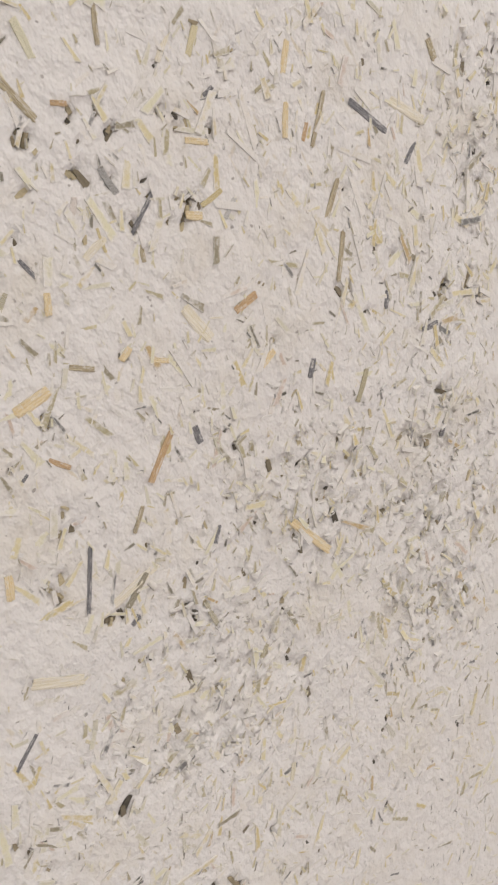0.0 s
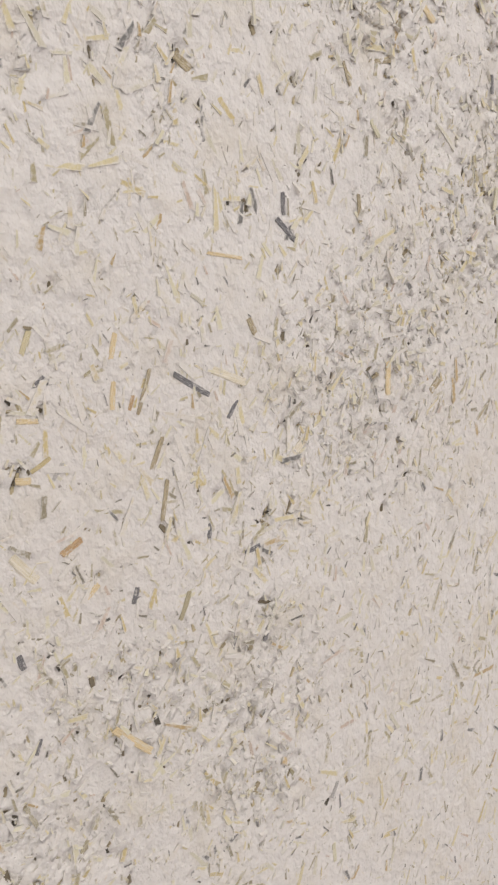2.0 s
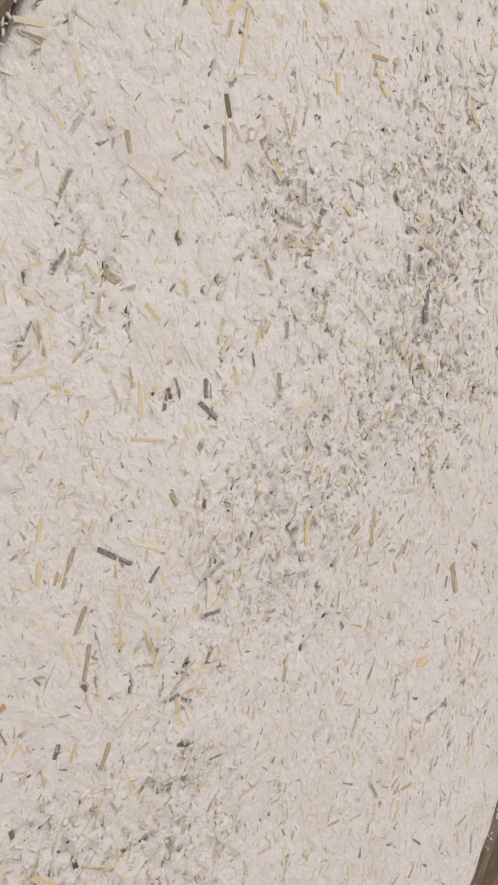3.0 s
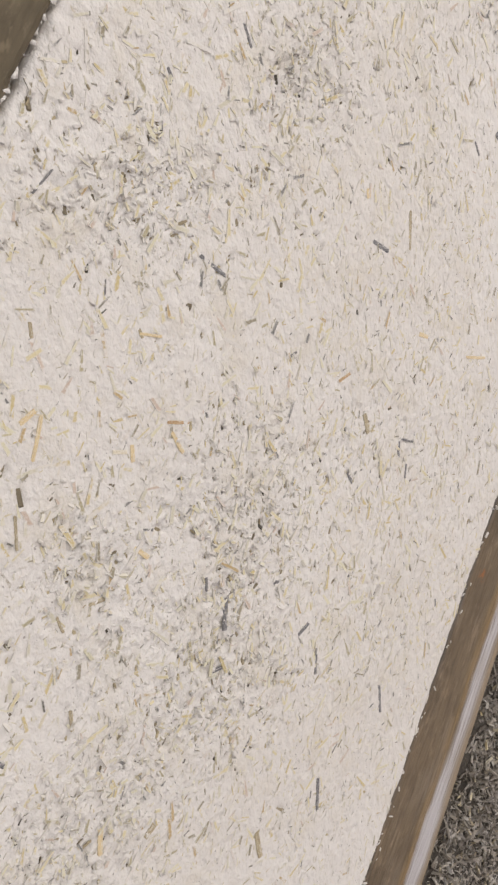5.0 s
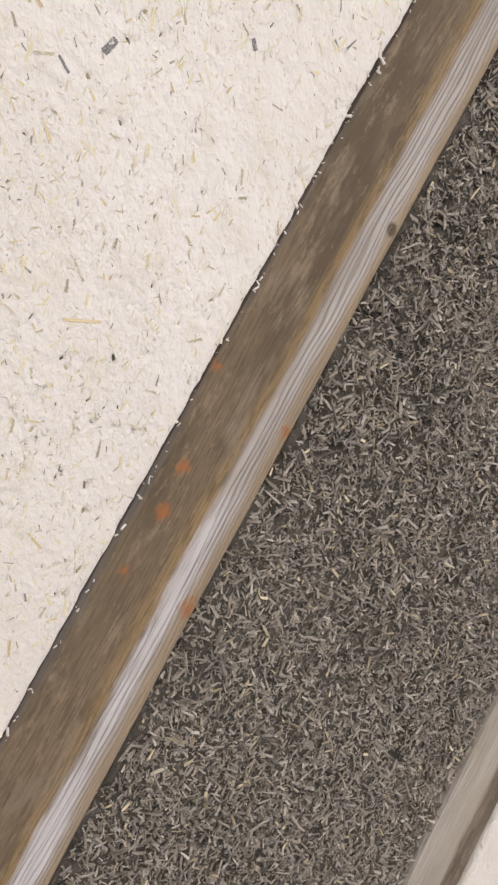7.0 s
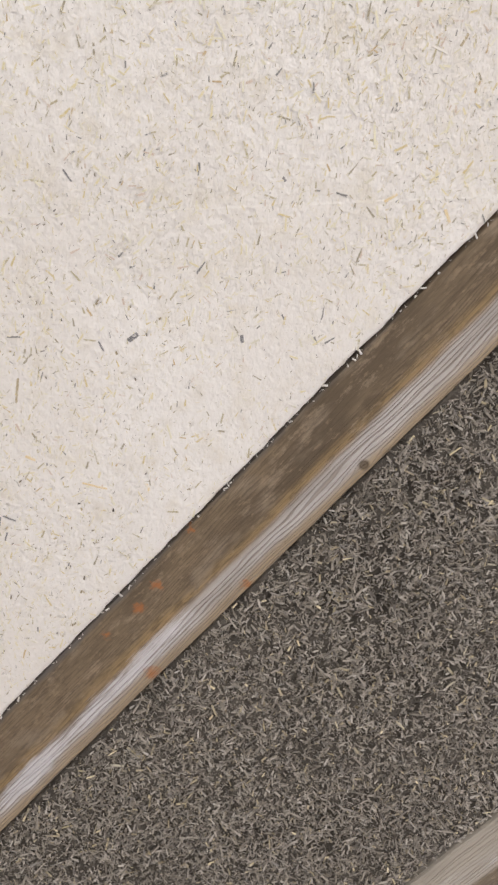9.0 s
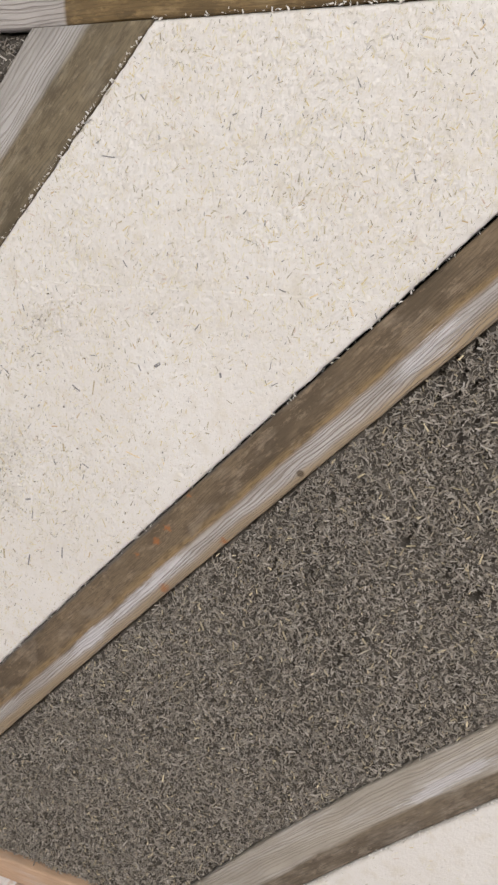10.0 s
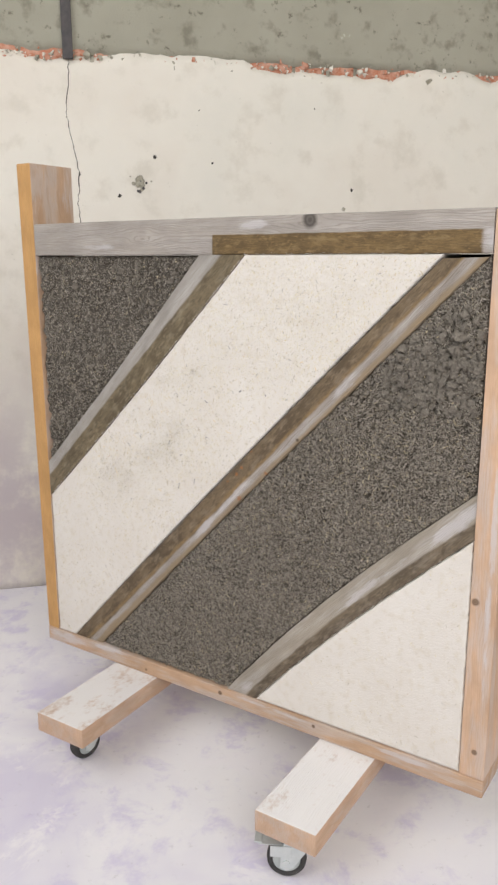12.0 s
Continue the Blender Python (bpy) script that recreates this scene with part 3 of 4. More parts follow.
wall_with_hole("wall_south", "u", N1, U0, U1, -1.0, 2.2, 1.5, 3.4, "plain cream plastered wall with a wide window opening")
wall_with_hole("wall_west", "n", U0 - 0.2, 0.0, N1 + 0.2, 1.1, 3.5, 2.0, 3.5, "plain cream plastered wall with a window opening")
slab("wall_east", U1, U1 + 0.2, 0.0, N1 + 0.2, 0.0, TOP, plaster, "plain cream plastered wall", "wall")

WALL = Matrix.Translation(WO) @ pose(0, 0, 0, 0, 0, WALL_TURN)
BAND = 1.747  # where the plaster breaks off


def sheet(name, u0, u1, low, high, face, depth, mat, parent, label, step=0.012, seed=3, rough=0.0012):
    """A coat on the wall with ragged ends: low and high give its edges in z over u."""
    us = np.arange(u0, u1 + step / 2, step)
    rows = 60
    lo, hi = low(us), high(us)
    f = np.linspace(0, 1, rows + 1)
    Z = lo[:, None] + (hi - lo)[:, None] * f[None]
    U = np.repeat(us[:, None], rows + 1, 1)
    N = face + rough * wave(U, Z, 2.5, seed) + 0.0025 * wave(U, Z, 0.7, seed + 1) + 0.06 * np.exp(-Z / 0.07)
    if low(us[:1])[0] > 0.1:
        N[:, 0] -= depth * 0.6
    N[:, rows] -= depth * 0.6
    front = np.stack([U, -N, Z], -1).reshape(-1, 3)
    idx = np.arange(len(us) * (rows + 1)).reshape(len(us), rows + 1)
    quads = np.stack([idx[:-1, :-1], idx[1:, :-1], idx[1:, 1:], idx[:-1, 1:]], -1).reshape(-1, 4)
    rim = np.concatenate([idx[:, 0], idx[-1, 1:], idx[-2::-1, -1], idx[0, -2:0:-1]])
    rear = front[rim].copy()
    rear[:, 1] = -(face - depth)
    k, base = len(rim), len(front)
    j = np.arange(k)
    skirt = np.stack([rim, base + j, base + (j + 1) % k, rim[(j + 1) % k]], -1)
    return part(name, quads_mesh(name, np.concatenate([front, rear]), np.concatenate([quads, skirt]), mat, True), parent, label, WALL)


def plaster_top(u):
    z = BAND - 0.010 + 0.006 * wave(u, u * 0, 1.5, 4, 2) + 0.009 * wave(u, u * 0, 11, 6)
    cover = np.clip((wave(u, u * 0, 1.3, 9, 3) + 0.15) / 0.4, 0, 1)
    return z + 0.030 * cover * cover * (3 - 2 * cover)


def concrete_low(u):
    return BAND + 0.009 + 0.007 * wave(u, u * 0, 4, 8) + 0.006 * wave(u, u * 0, 22, 12)


sheet("plaster", -2.28, 3.4, lambda u: 0.001 + u * 0, plaster_top, 0.016, 0.0155, plaster, wall_back, "cream plaster with dents, dust and a ragged top edge")
sheet("cement_coat", -2.28, 3.4, concrete_low, lambda u: TOP - 0.002 + u * 0, 0.012, 0.0115, concrete, wall_back, "grey-green cement coat, stained and patched", seed=11)

# the course of bricks that shows in the gap
rng = np.random.RandomState(21)
brick_bm = box_bm(-0.104, 0.104, -0.0065, 0.02, -0.034, 0.034, 0.003, segments=1)
for v in brick_bm.verts:
    v.co.y += 0.002 * noise.noise(v.co * 40)
brick_me = bm_mesh("brick", brick_bm, brick_mat)
for i in range(25):
    ob = part("brick", brick_me, wall_back, "", WALL @ pose(-2.1 + 0.222 * i + rng.uniform(-0.006, 0.006), 0, BAND + 0.004 + rng.uniform(-0.004, 0.004), 0, rng.uniform(-0.8, 0.8), 0))

ru = rng.uniform(-1.2, 3.0, 900)
for name, mat, pick in (("plaster_rubble", plaster, 0), ("brick_rubble", brick_mat, 1), ("mortar_rubble", mortar, 2)):
    u = ru[pick::3]
    n = len(u)
    ln = 0.0055 * np.exp(rng.normal(0, 0.6, n))
    me = chips_mesh(name, u, BAND + rng.normal(-0.002, 0.009, n), rng.uniform(-0.012, -0.004, n), ln, ln * rng.uniform(0.4, 0.9, n), ln * 0.6, rng.uniform(0, math.pi, n), rng.normal(0, 0.3, n), rng.normal(0, 0.4, n), mat, rng)
    tagged(part(name, me, wall_back, "crumbs along the broken plaster edge", WALL), kind="stuff")

# dark steel bar that runs up the wall from the crack
bar = new("steel_bar", bm_mesh("steel_bar", box_bm(-0.016, 0.016, -0.026, -0.012, BAND - 0.012, TOP - 0.01, 0.003), dark_steel))
bar.matrix_basis = WALL @ pose(-0.066, 0, 0)
tagged(bar, "dark steel bar running up the concrete wall above a crack", "bar", kind="structure")


def crack():
    """A hairline crack: a thin dark groove filler that wanders down the plaster."""
    pts = []
    r = np.random.RandomState(5)
    way = [(BAND - 0.008, -0.065), (1.66, -0.070), (1.578, -0.080), (1.50, -0.068), (1.43, -0.052), (1.372, -0.049), (1.30, -0.056), (1.243, -0.054), (1.16, -0.060), (1.08, -0.05)]
    for (z0, u0), (z1, u1) in zip(way, way[1:]):
        for k in range(6):
            s = k / 6
            pts.append((z0 + (z1 - z0) * s, u0 + (u1 - u0) * s + r.uniform(-0.0028, 0.0028)))
    verts, faces = [], []
    for i, (z, u) in enumerate(pts):
        w = r.uniform(0.0006, 0.0016) * (2.2 if abs(z - 1.372) < 0.02 else 1)
        y = -0.0195 - 0.0025 * wave(np.array([u]), np.array([z]), 0.7, 4)[0] - 0.0012 * wave(np.array([u]), np.array([z]), 2.5, 3)[0] + 0.0034
        verts += [(u - w, y, z), (u + w, y, z), (u, y + 0.006, z)]
        if i:
            a = 3 * (i - 1)
            faces += [(a, a + 1, a + 4, a + 3), (a + 1, a + 2, a + 5, a + 4), (a + 2, a, a + 3, a + 5)]
    return part("crack", mesh_of("crack", verts, faces, void_mat), wall_back, "thin dark crack wandering down the plaster", WALL)


crack()


def wall_lump(name, u, z, r, mat, label, seed, flat=0.3, squash=1.0):
    bm = bmesh.new()
    bmesh.ops.create_icosphere(bm, subdivisions=3, radius=1)
    for v in bm.verts:
        d = v.co.normalized()
        k = 1 + 0.45 * noise.noise(d * 1.6 + Vector((seed, 0, 0))) + 0.3 * noise.noise(d * 4 + Vector((seed, 3, 0)))
        v.co = Vector((d.x * r * k, d.y * r * flat * k, d.z * r * k * squash))
    return part(name, bm_mesh(name, bm, mat, True), wall_back, label, WALL @ pose(u, -0.0155, z))


wall_lump("mortar_patch", 0.145, 1.372, 0.016, mortar, "rough grey mortar patch on the plaster", 3, 0.15, 1.1)
for i in range(26):
    a, d = rng.uniform(0, 2 * math.pi), abs(rng.normal(0, 0.020))
    wall_lump("mortar_crumb", 0.147 + d * math.cos(a), 1.364 + 1.3 * d * math.sin(a), rng.uniform(0.002, 0.0065), (mortar, dark_steel, mortar)[i % 3], "", 40 + i, 0.35)
for i, (u, z, r) in enumerate(((0.198, 1.451, 0.007), (0.392, 1.436, 0.0045), (0.892, 1.357, 0.006), (0.079, 1.326, 0.007), (0.864, 1.292, 0.009), (0.75, 1.62, 0.003), (0.35, 1.60, 0.003))):
    wall_lump("drill_hole", u, z, r * 0.78, void_mat if i != 4 else mortar, "small dark drill hole" if i == 0 else "", 20 + i, 0.45)

# ---------------------------------------------------------------- the panel on its castors
panel = tagged(new("hemp_sample_panel"), "timber-framed wall sample with white and grey hemp infills on castors", "display panel")
panel.matrix_basis = pose(0.55, 0.06, 0)

L, R, B, T = 0.013, 1.080, 0.182, 1.131  # inner edges of the frame
WOOD_Y = 0.003

grey_wood = (0.44, 0.40, 0.36)
top_wood = wood_material("weathered_top_beam", (0.41, 0.37, 0.33), None, (0.22, 0.19, 0.16), 300, stain=(-0.022, 0.516, -0.04, 0.0025), stain_colour=(0.185, 0.122, 0.052),
                         knots=((0.198, 0.025, 0.0174), (-0.21, 0.004, 0.02)), wash=0.22, contrast=0.45, smears=((0.075, 0.019, 0.035, 0.009), (0.53, -0.012, 0.02, 0.018), (-0.33, -0.018, 0.05, 0.006)))
left_wood = wood_material("brace_wood_a", (0.38, 0.355, 0.32), None, (0.22, 0.19, 0.145), 340, stain_line=(0.004, -0.008, -1), stain_colour=(0.185, 0.145, 0.088), wash=0.4, contrast=0.4)
mid_wood = wood_material("brace_wood_b", (0.41, 0.37, 0.33), None, (0.15, 0.105, 0.062), 420, stain_line=(-0.003, 0.004, 1), stain_colour=(0.184, 0.134, 0.081), wash=0.45, contrast=0.45,
                         knots=((0.190, -0.0175, 0.004),), ochre=(0.001, 0.008, (0.30, 0.20, 0.09)), rims=((-0.012, -1, 0.008, (0.31, 0.225, 0.125)), (0.032, 1, 0.005, (0.12, 0.108, 0.098))),
                         smears=((-0.03, -0.008, 0.07, 0.008), (-0.13, -0.008, 0.06, 0.007), (0.36, -0.010, 0.04, 0.010)), rust=((-0.010, -0.018, 0.0075), (0.082, -0.020, 0.0065), (0.046, 0.024, 0.0048), (0.025, 0.022, 0.0052), (-0.005, 0.025, 0.0035), (0.09, 0.033, 0.003)), depth=0.0016)
low_wood = wood_material("brace_wood_c", (0.40, 0.355, 0.29), None, (0.24, 0.205, 0.16), 320, stain_line=(-0.005, 0.004, -1), bent=(0.014, 0.33), stain_colour=(0.18, 0.14, 0.095), wash=0.35, contrast=0.4,
                         smears=((0.10, 0.016, 0.10, 0.007), (0.32, 0.010, 0.07, 0.012), (-0.33, 0.004, 0.02, 0.010)))
fresh_wood = wood_material("orange_softwood", (0.60, 0.345, 0.135), None, (0.36, 0.185, 0.065), 260, contrast=0.35, depth=0.0006)
pink_wood = wood_material("pale_softwood", (0.57, 0.385, 0.255), None, (0.40, 0.25, 0.15), 220, knots=((-0.02, 0.004, 0.006), (-0.24, -0.006, 0.004), (0.22, 0.006, 0.005)), wash=0.5, smears=((-0.50, 0.004, 0.06, 0.012), (-0.36, 0.012, 0.05, 0.006), (0.12, 0.010, 0.09, 0.005), (0.42, 0.008, 0.05, 0.006)), contrast=0.3, depth=0.0006)
post_wood = wood_material("pale_post_softwood", (0.66, 0.445, 0.30), None, (0.50, 0.32, 0.20), 220, knots=((0.16, -0.014, 0.008), (0.455, 0.003, 0.006), (-0.2, 0.01, 0.006)), wash=0.45, smears=((0.10, 0.010, 0.20, 0.006), (-0.30, 0.004, 0.10, 0.005)), contrast=0.3, depth=0.0006)
board_wood = wood_material("foot_board_softwood", (0.62, 0.425, 0.30), None, (0.46, 0.30, 0.17), 220, wash=0.25, dust=0.9, contrast=0.3, depth=0.0006)
white_board_wood = wood_material("dusted_board_softwood", (0.62, 0.425, 0.30), None, (0.46, 0.30, 0.17), 220, wash=0.35, dust=0.97, bare=0.20, contrast=0.3, depth=0.0006)

timber("top_beam", (L + 0.001, T), (R - 0.001, T), (L + 0.001, 1.202), (R - 0.001, 1.202), WOOD_Y - 0.004, 0.10, top_wood, panel, "grey weathered top beam with a brown stained strip", seed=2)
timber("brace", (L, 0.548), (0.600, T), (L, 0.637), (0.489, T), WOOD_Y - 0.003, 0.10, left_wood, panel, "weathered diagonal brace, pale along one side, brown along the other", seed=5, bow=(-0.005, -0.005), belly=0.002)
timber("brace", (0.160, B + 0.001), (1.072, T - 0.006), (0.070, B + 0.001), (0.994, T - 0.008), WOOD_Y, 0.10, mid_wood, panel, "long diagonal brace, brown stained with a pale strongly grained strip and rust spots", seed=7, steps=110, worn=0.0006, tilt=0.003, bevel=0.004, bow=(0.006, 0.0075))
timber("brace", (0.622, B + 0.001), (R, 0.643), (0.546, B + 0.001), (R, 0.727), WOOD_Y, 0.10, low_wood, panel, "grey-brown diagonal brace with white lime smears", seed=9, bow=(0.011, 0.018))


def upright(name, x0, x1, z0, z1, y0, y1, mat, label, inner=None):
    """A plank on end, grain upwards."""
    w, h = x1 - x0, z1 - z0
    bm = box_bm(-h / 2, h / 2, y0, y1, -w / 2, w / 2, 0.002)
    me = bm_mesh(name, bm, mat)
    if inner:
        for v in me.vertices:
            if v.co.z < 0:
                v.co.z -= 0.007 * (0.5 - v.co.x / h)
        me.materials.append(inner)
        for f in me.polygons:
            if f.normal.z > 0.9:
                f.material_index = 1
    return part(name, me, panel, label, Matrix.Translation(((x0 + x1) / 2, 0, (z0 + z1) / 2)) @ pose(0, 0, 0, 0, 90, 0))


upright("post", -0.026, 0.012, 0.1825, 1.337, -0.001, 0.128, fresh_wood, "orange softwood side post rising above the beam", pink_wood)
upright("post", 1.0805, 1.127, 0.1825, 1.2, -0.001, 0.128, post_wood, "pale pink softwood side post with knots")
part("base_plank", bm_mesh("base_plank", box_bm(-0.576, 0.576, -0.003, 0.13, -0.0175, 0.0175, 0.0025), pink_wood), panel, "pale softwood base plank", Matrix.Translation((0.551, 0, 0.1645)))
part("backing", bm_mesh("backing", box_bm(L + 0.001, R - 0.001, 0.1005, 0.112, B + 0.001, T - 0.001), void_mat), panel, "dark backing board")


def crumbly(x, z):
    """Patches where the lime is thin and the face breaks into crumbs."""
    k = np.zeros_like(x)
    for cx, cz, rx, rz in ((0.243, 0.651, 0.020, 0.017), (0.208, 0.622, 0.022, 0.016), (0.277, 0.634, 0.014, 0.022), (0.318, 0.690, 0.016, 0.022), (0.262, 0.612, 0.012, 0.02),
                           (0.415, 0.762, 0.030, 0.030), (0.398, 0.712, 0.030, 0.025), (0.400, 0.872, 0.030, 0.016), (0.350, 0.700, 0.020, 0.022), (0.356, 0.768, 0.018, 0.02), (0.478, 0.893, 0.02, 0.014)):
        k = k + np.exp(-((x - cx) / rx) ** 2 - ((z - cz) / rz) ** 2)
    return np.clip(k * (1 + 0.6 * wave(x, z, 45, 35, 2)), 0, 1)


def dense(x, z):
    """How thickly the chips show in the lime: crumbly patches against smooth, lime-rich ones."""
    d = 0.62 + 0.22 * wave(x, z, 5, 31, 2) + 0.26 * wave(x, z, 14, 33, 2) + 0.25 * crumbly(x, z)
    d = d - 0.25 * np.clip((x - 0.44) / 0.16, 0, 1) * np.clip((0.9 - z) / 0.1, 0, 1)
    d = d - 0.40 * np.clip((0.60 - z) / 0.14, 0, 1)
    return np.clip(d, 0.12, 1.0)


PITS = [
    (0.1989, 0.6756, 0.0022),
    (0.2315, 0.7275, 0.0017),
    (0.2443, 0.7262, 0.0016),
    (0.2270, 0.7308, 0.0014),
    (0.2202, 0.7317, 0.0012),
    (0.2639, 0.6350, 0.0025),
    (0.2724, 0.6272, 0.0031),
    (0.1920, 0.6673, 0.0016),
    (0.2034, 0.6939, 0.0013),
    (0.1979, 0.6565, 0.0011),
    (0.2418, 0.7139, 0.0013),
    (0.2382, 0.7112, 0.0013),
    (0.2362, 0.6441, 0.0021),
    (0.2258, 0.7232, 0.0013),
    (0.2900, 0.7802, 0.0037),
    (0.3029, 0.7744, 0.0034),
    (0.3265, 0.7450, 0.0021),
    (0.3442, 0.6728, 0.0033),
    (0.3380, 0.6588, 0.0024),
    (0.4117, 0.8818, 0.0020),
    (0.5245, 0.8854, 0.0043),
    (0.4811, 0.9171, 0.0034),
    (0.4467, 0.8635, 0.0031),
    (0.4135, 0.9278, 0.0041),
]


def lime_relief(x, z):
    d, c = dense(x, z), crumbly(x, z)
    up = np.clip((z - 0.84) / 0.1, 0, 1)
    r = 0.0004 * wave(x, z, 9, 41) + (0.00008 + 0.00016 * d + 0.00022 * up) * wave(x, z, 130, 43, 2) + 0.00030 * d * np.clip(wave(x, z, 60, 44, 2), 0, 1)
    r = r + c * (0.0016 * np.clip(wave(x, z, 170, 49, 2) - 0.05, 0, 1) - 0.0009 * np.clip(wave(x, z, 210, 46, 2), 0, 1)) + (0.00012 + 0.0003 * up) * wave(x, z, 105, 50, 2)
    # creases between little lumps where the face was not floated smooth
    broken = np.clip(0.30 + 0.95 * wave(x, z, 9, 33, 2) + 1.2 * c, 0, 1) * np.clip((z - 0.50) / 0.1, 0, 1)
    crease = np.clip(1 - 3.2 * np.abs(wave(x, z, 120, 62, 2)), 0, 1) + 0.7 * np.clip(1 - 3.5 * np.abs(wave(x, z, 190, 64, 1)), 0, 1)
    return r + 0.00080 * broken * crease * np.clip(0.4 + wave(x, z, 40, 66, 2), 0, 1)


def clay_void(x, z):
    """Gaps between the clumps of clay-coated shreds."""
    lumpy = np.clip((z - 0.84) / 0.08, 0, 1)
    return np.clip(wave(x, z, 85, 57, 2) + 0.3 * wave(x, z, 10, 58, 2) - 0.42 - 0.04 * lumpy, 0, 1)


def clay_relief(x, z):
    rough = 0.6 + 0.5 * np.clip((z - 0.55) / 0.35, 0, 1)
    r = 0.007 + rough * (0.0030 * wave(x, z, 14, 51, 2) + 0.0038 * wave(x, z, 45, 53, 3)) - 0.003 * np.exp(-((z - 0.86) / 0.03) ** 2)
    under = np.clip(x - (0.160 + (z - B) * 0.9663), 0, None) * 0.72
    r = r + 0.008 * np.exp(-under / 0.010) * np.clip(0.5 + 0.8 * wave(x, z, 30, 59, 2), 0, 1)
    return r + 0.012 * clay_void(x, z) * rough


def line(p, q, bow=0.0):
    """x on the bent line from p to q at height z."""
    rise = (q[1] - p[1]) / math.hypot(q[0] - p[0], q[1] - p[1])
    return lambda z: p[0] + (q[0] - p[0]) * (z - p[1]) / (q[1] - p[1]) - bow * math.sin(math.pi * min(1, max(0, (z - p[1]) / (q[1] - p[1])))) / rise


dl_low, dl_high = line((L, 0.548), (0.600, T), -0.005), line((L, 0.637), (0.489, T), -0.005)
dm_low, dm_high = line((0.160, B), (1.077, T), 0.006), line((0.070, B), (0.999, T), 0.0075)
dr_low, dr_high = line((0.622, B), (R, 0.643), 0.011), line((0.546, B), (R, 0.727), 0.018)

# slots in the lime where a chip has dropped out or the lime did not reach, in clusters
prng = np.random.RandomState(19)
pit_x, pit_z = prng.uniform(0.10, 0.62, 26000), prng.uniform(0.56, 0.96, 26000)
pit_ok = prng.uniform(0, 1, 26000) < 0.20 * dense(pit_x, pit_z) * np.clip(0.25 + 1.3 * wave(pit_x, pit_z, 24, 61, 2), 0.05, 1) + 0.22 * crumbly(pit_x, pit_z)
pit_ok &= np.array([max(L, dl_low(k)) + 0.006 < q < dm_high(k) - 0.006 for q, k in zip(pit_x, pit_z)])
near = np.array(PITS).repeat(4, 0)
pit_x = np.concatenate([pit_x[pit_ok], near[:, 0] + near[:, 2] * prng.normal(0, 0.8, len(near))])
pit_z = np.concatenate([pit_z[pit_ok], near[:, 1] + near[:, 2] * prng.normal(0, 0.8, len(near))])
pit_n = len(pit_x)
pit_l = 0.0019 * np.exp(prng.normal(0, 0.4, pit_n))
SLOTS = np.stack([pit_x, pit_z, pit_l, np.clip(pit_l * prng.uniform(0.25, 0.6, pit_n), 0.0009, 0.0018), prng.uniform(0.0006, 0.0019, pit_n),
                  np.where(prng.uniform(0, 1, pit_n) < 0.5, math.pi / 2 + prng.normal(-0.2, 0.4, pit_n), prng.uniform(0, math.pi, pit_n))], -1)

white_a = filling("white_infill", B + 0.001, T - 0.0005, lambda z: max(L, dl_low(z)), dm_high, 0.0, 0.099, 0.0008, lime_relief, lime, panel, "white hemp-lime infill with straw chips showing", 0.0013, 3, (0.57, 0.93), SLOTS)
white_b = filling("white_infill", B + 0.001, 0.642, dr_low, lambda z: R, 0.0, 0.099, 0.0025, lime_relief, lime, panel, "smooth white hemp-lime infill", 0.0018, 5)
grey_a = filling("grey_infill", 0.638, T - 0.001, lambda z: L, dl_high, 0.0, 0.099, 0.0025, clay_relief, clay, panel, "dark grey hemp-clay infill with lumps", 0.001, 7)
grey_b = filling("grey_infill", B + 0.001, T - 0.001, dm_low, lambda z: min(R, dr_high(z)), 0.0, 0.099, 0.0022, clay_relief, clay, panel, "dark grey hemp-clay infill full of straw shreds", 0.001, 9)

# ---- chips in the white infills
rng = np.random.RandomState(77)


def scatter(left, right, z0, z1, count, keep):
    """Places inside an infill, kept by a density."""
    z = rng.uniform(z0, z1, count)
    lo, hi = np.array([left(k) for k in z]), np.array([right(k) for k in z])
    widest = (hi - lo).max()
    x = lo + rng.uniform(0, widest, count)
    ok = (x > lo + 0.004) & (x < hi - 0.004) & (rng.uniform(0, 1, count) < keep(x, z))
    return x[ok], z[ok]


def lime_stuff(name, parent, left, right, z0, z1, count, size, width, mat, label):
    x, z = scatter(left, right, z0, z1, count, dense)
    n = len(x)
    ln = np.minimum(size * np.exp(rng.normal(0, 0.42, n)), 0.009)
    wd = np.clip(ln * rng.uniform(0.13, 0.38, n), *width)
    th = np.full(n, 0.0007)
    # many chips lie along the strokes of the float, upright
    ang = np.where(rng.uniform(0, 1, n) < 0.45, math.pi / 2 + rng.normal(-0.25, 0.45, n), rng.uniform(0, math.pi, n))
    y = lime_relief(x, z) + 0.00035 - rng.uniform(0.00002, 0.00016, n) - 0.00012 * np.clip((z - 0.86) / 0.1, 0, 1)
    ob = part(name, chips_mesh(name, x, z, y, ln, wd, th, ang, rng.normal(0, 0.014, n), rng.normal(0, 0.06, n), mat, rng, ends=False), parent, label)
    return tagged(ob, kind="stuff")


in_a = (lambda z: max(L, dl_low(z)), dm_high)
lime_stuff("straw_chaff", white_a, *in_a, B + 0.005, T - 0.005, 36000, 0.0034, (0.0005, 0.0014), lime_chips, "straw-coloured hemp chips set in lime")
lime_stuff("straw_dust", white_a, *in_a, B + 0.003, T - 0.003, 46000, 0.0015, (0.00022, 0.0007), lime_crumbs_mat, "fine dark and straw-coloured slivers in lime")
lime_stuff("straw_chaff", white_b, dr_low, lambda z: R, B + 0.005, 0.638, 9000, 0.0032, (0.0004, 0.0012), lime_chips, "straw-coloured hemp chips set in lime")

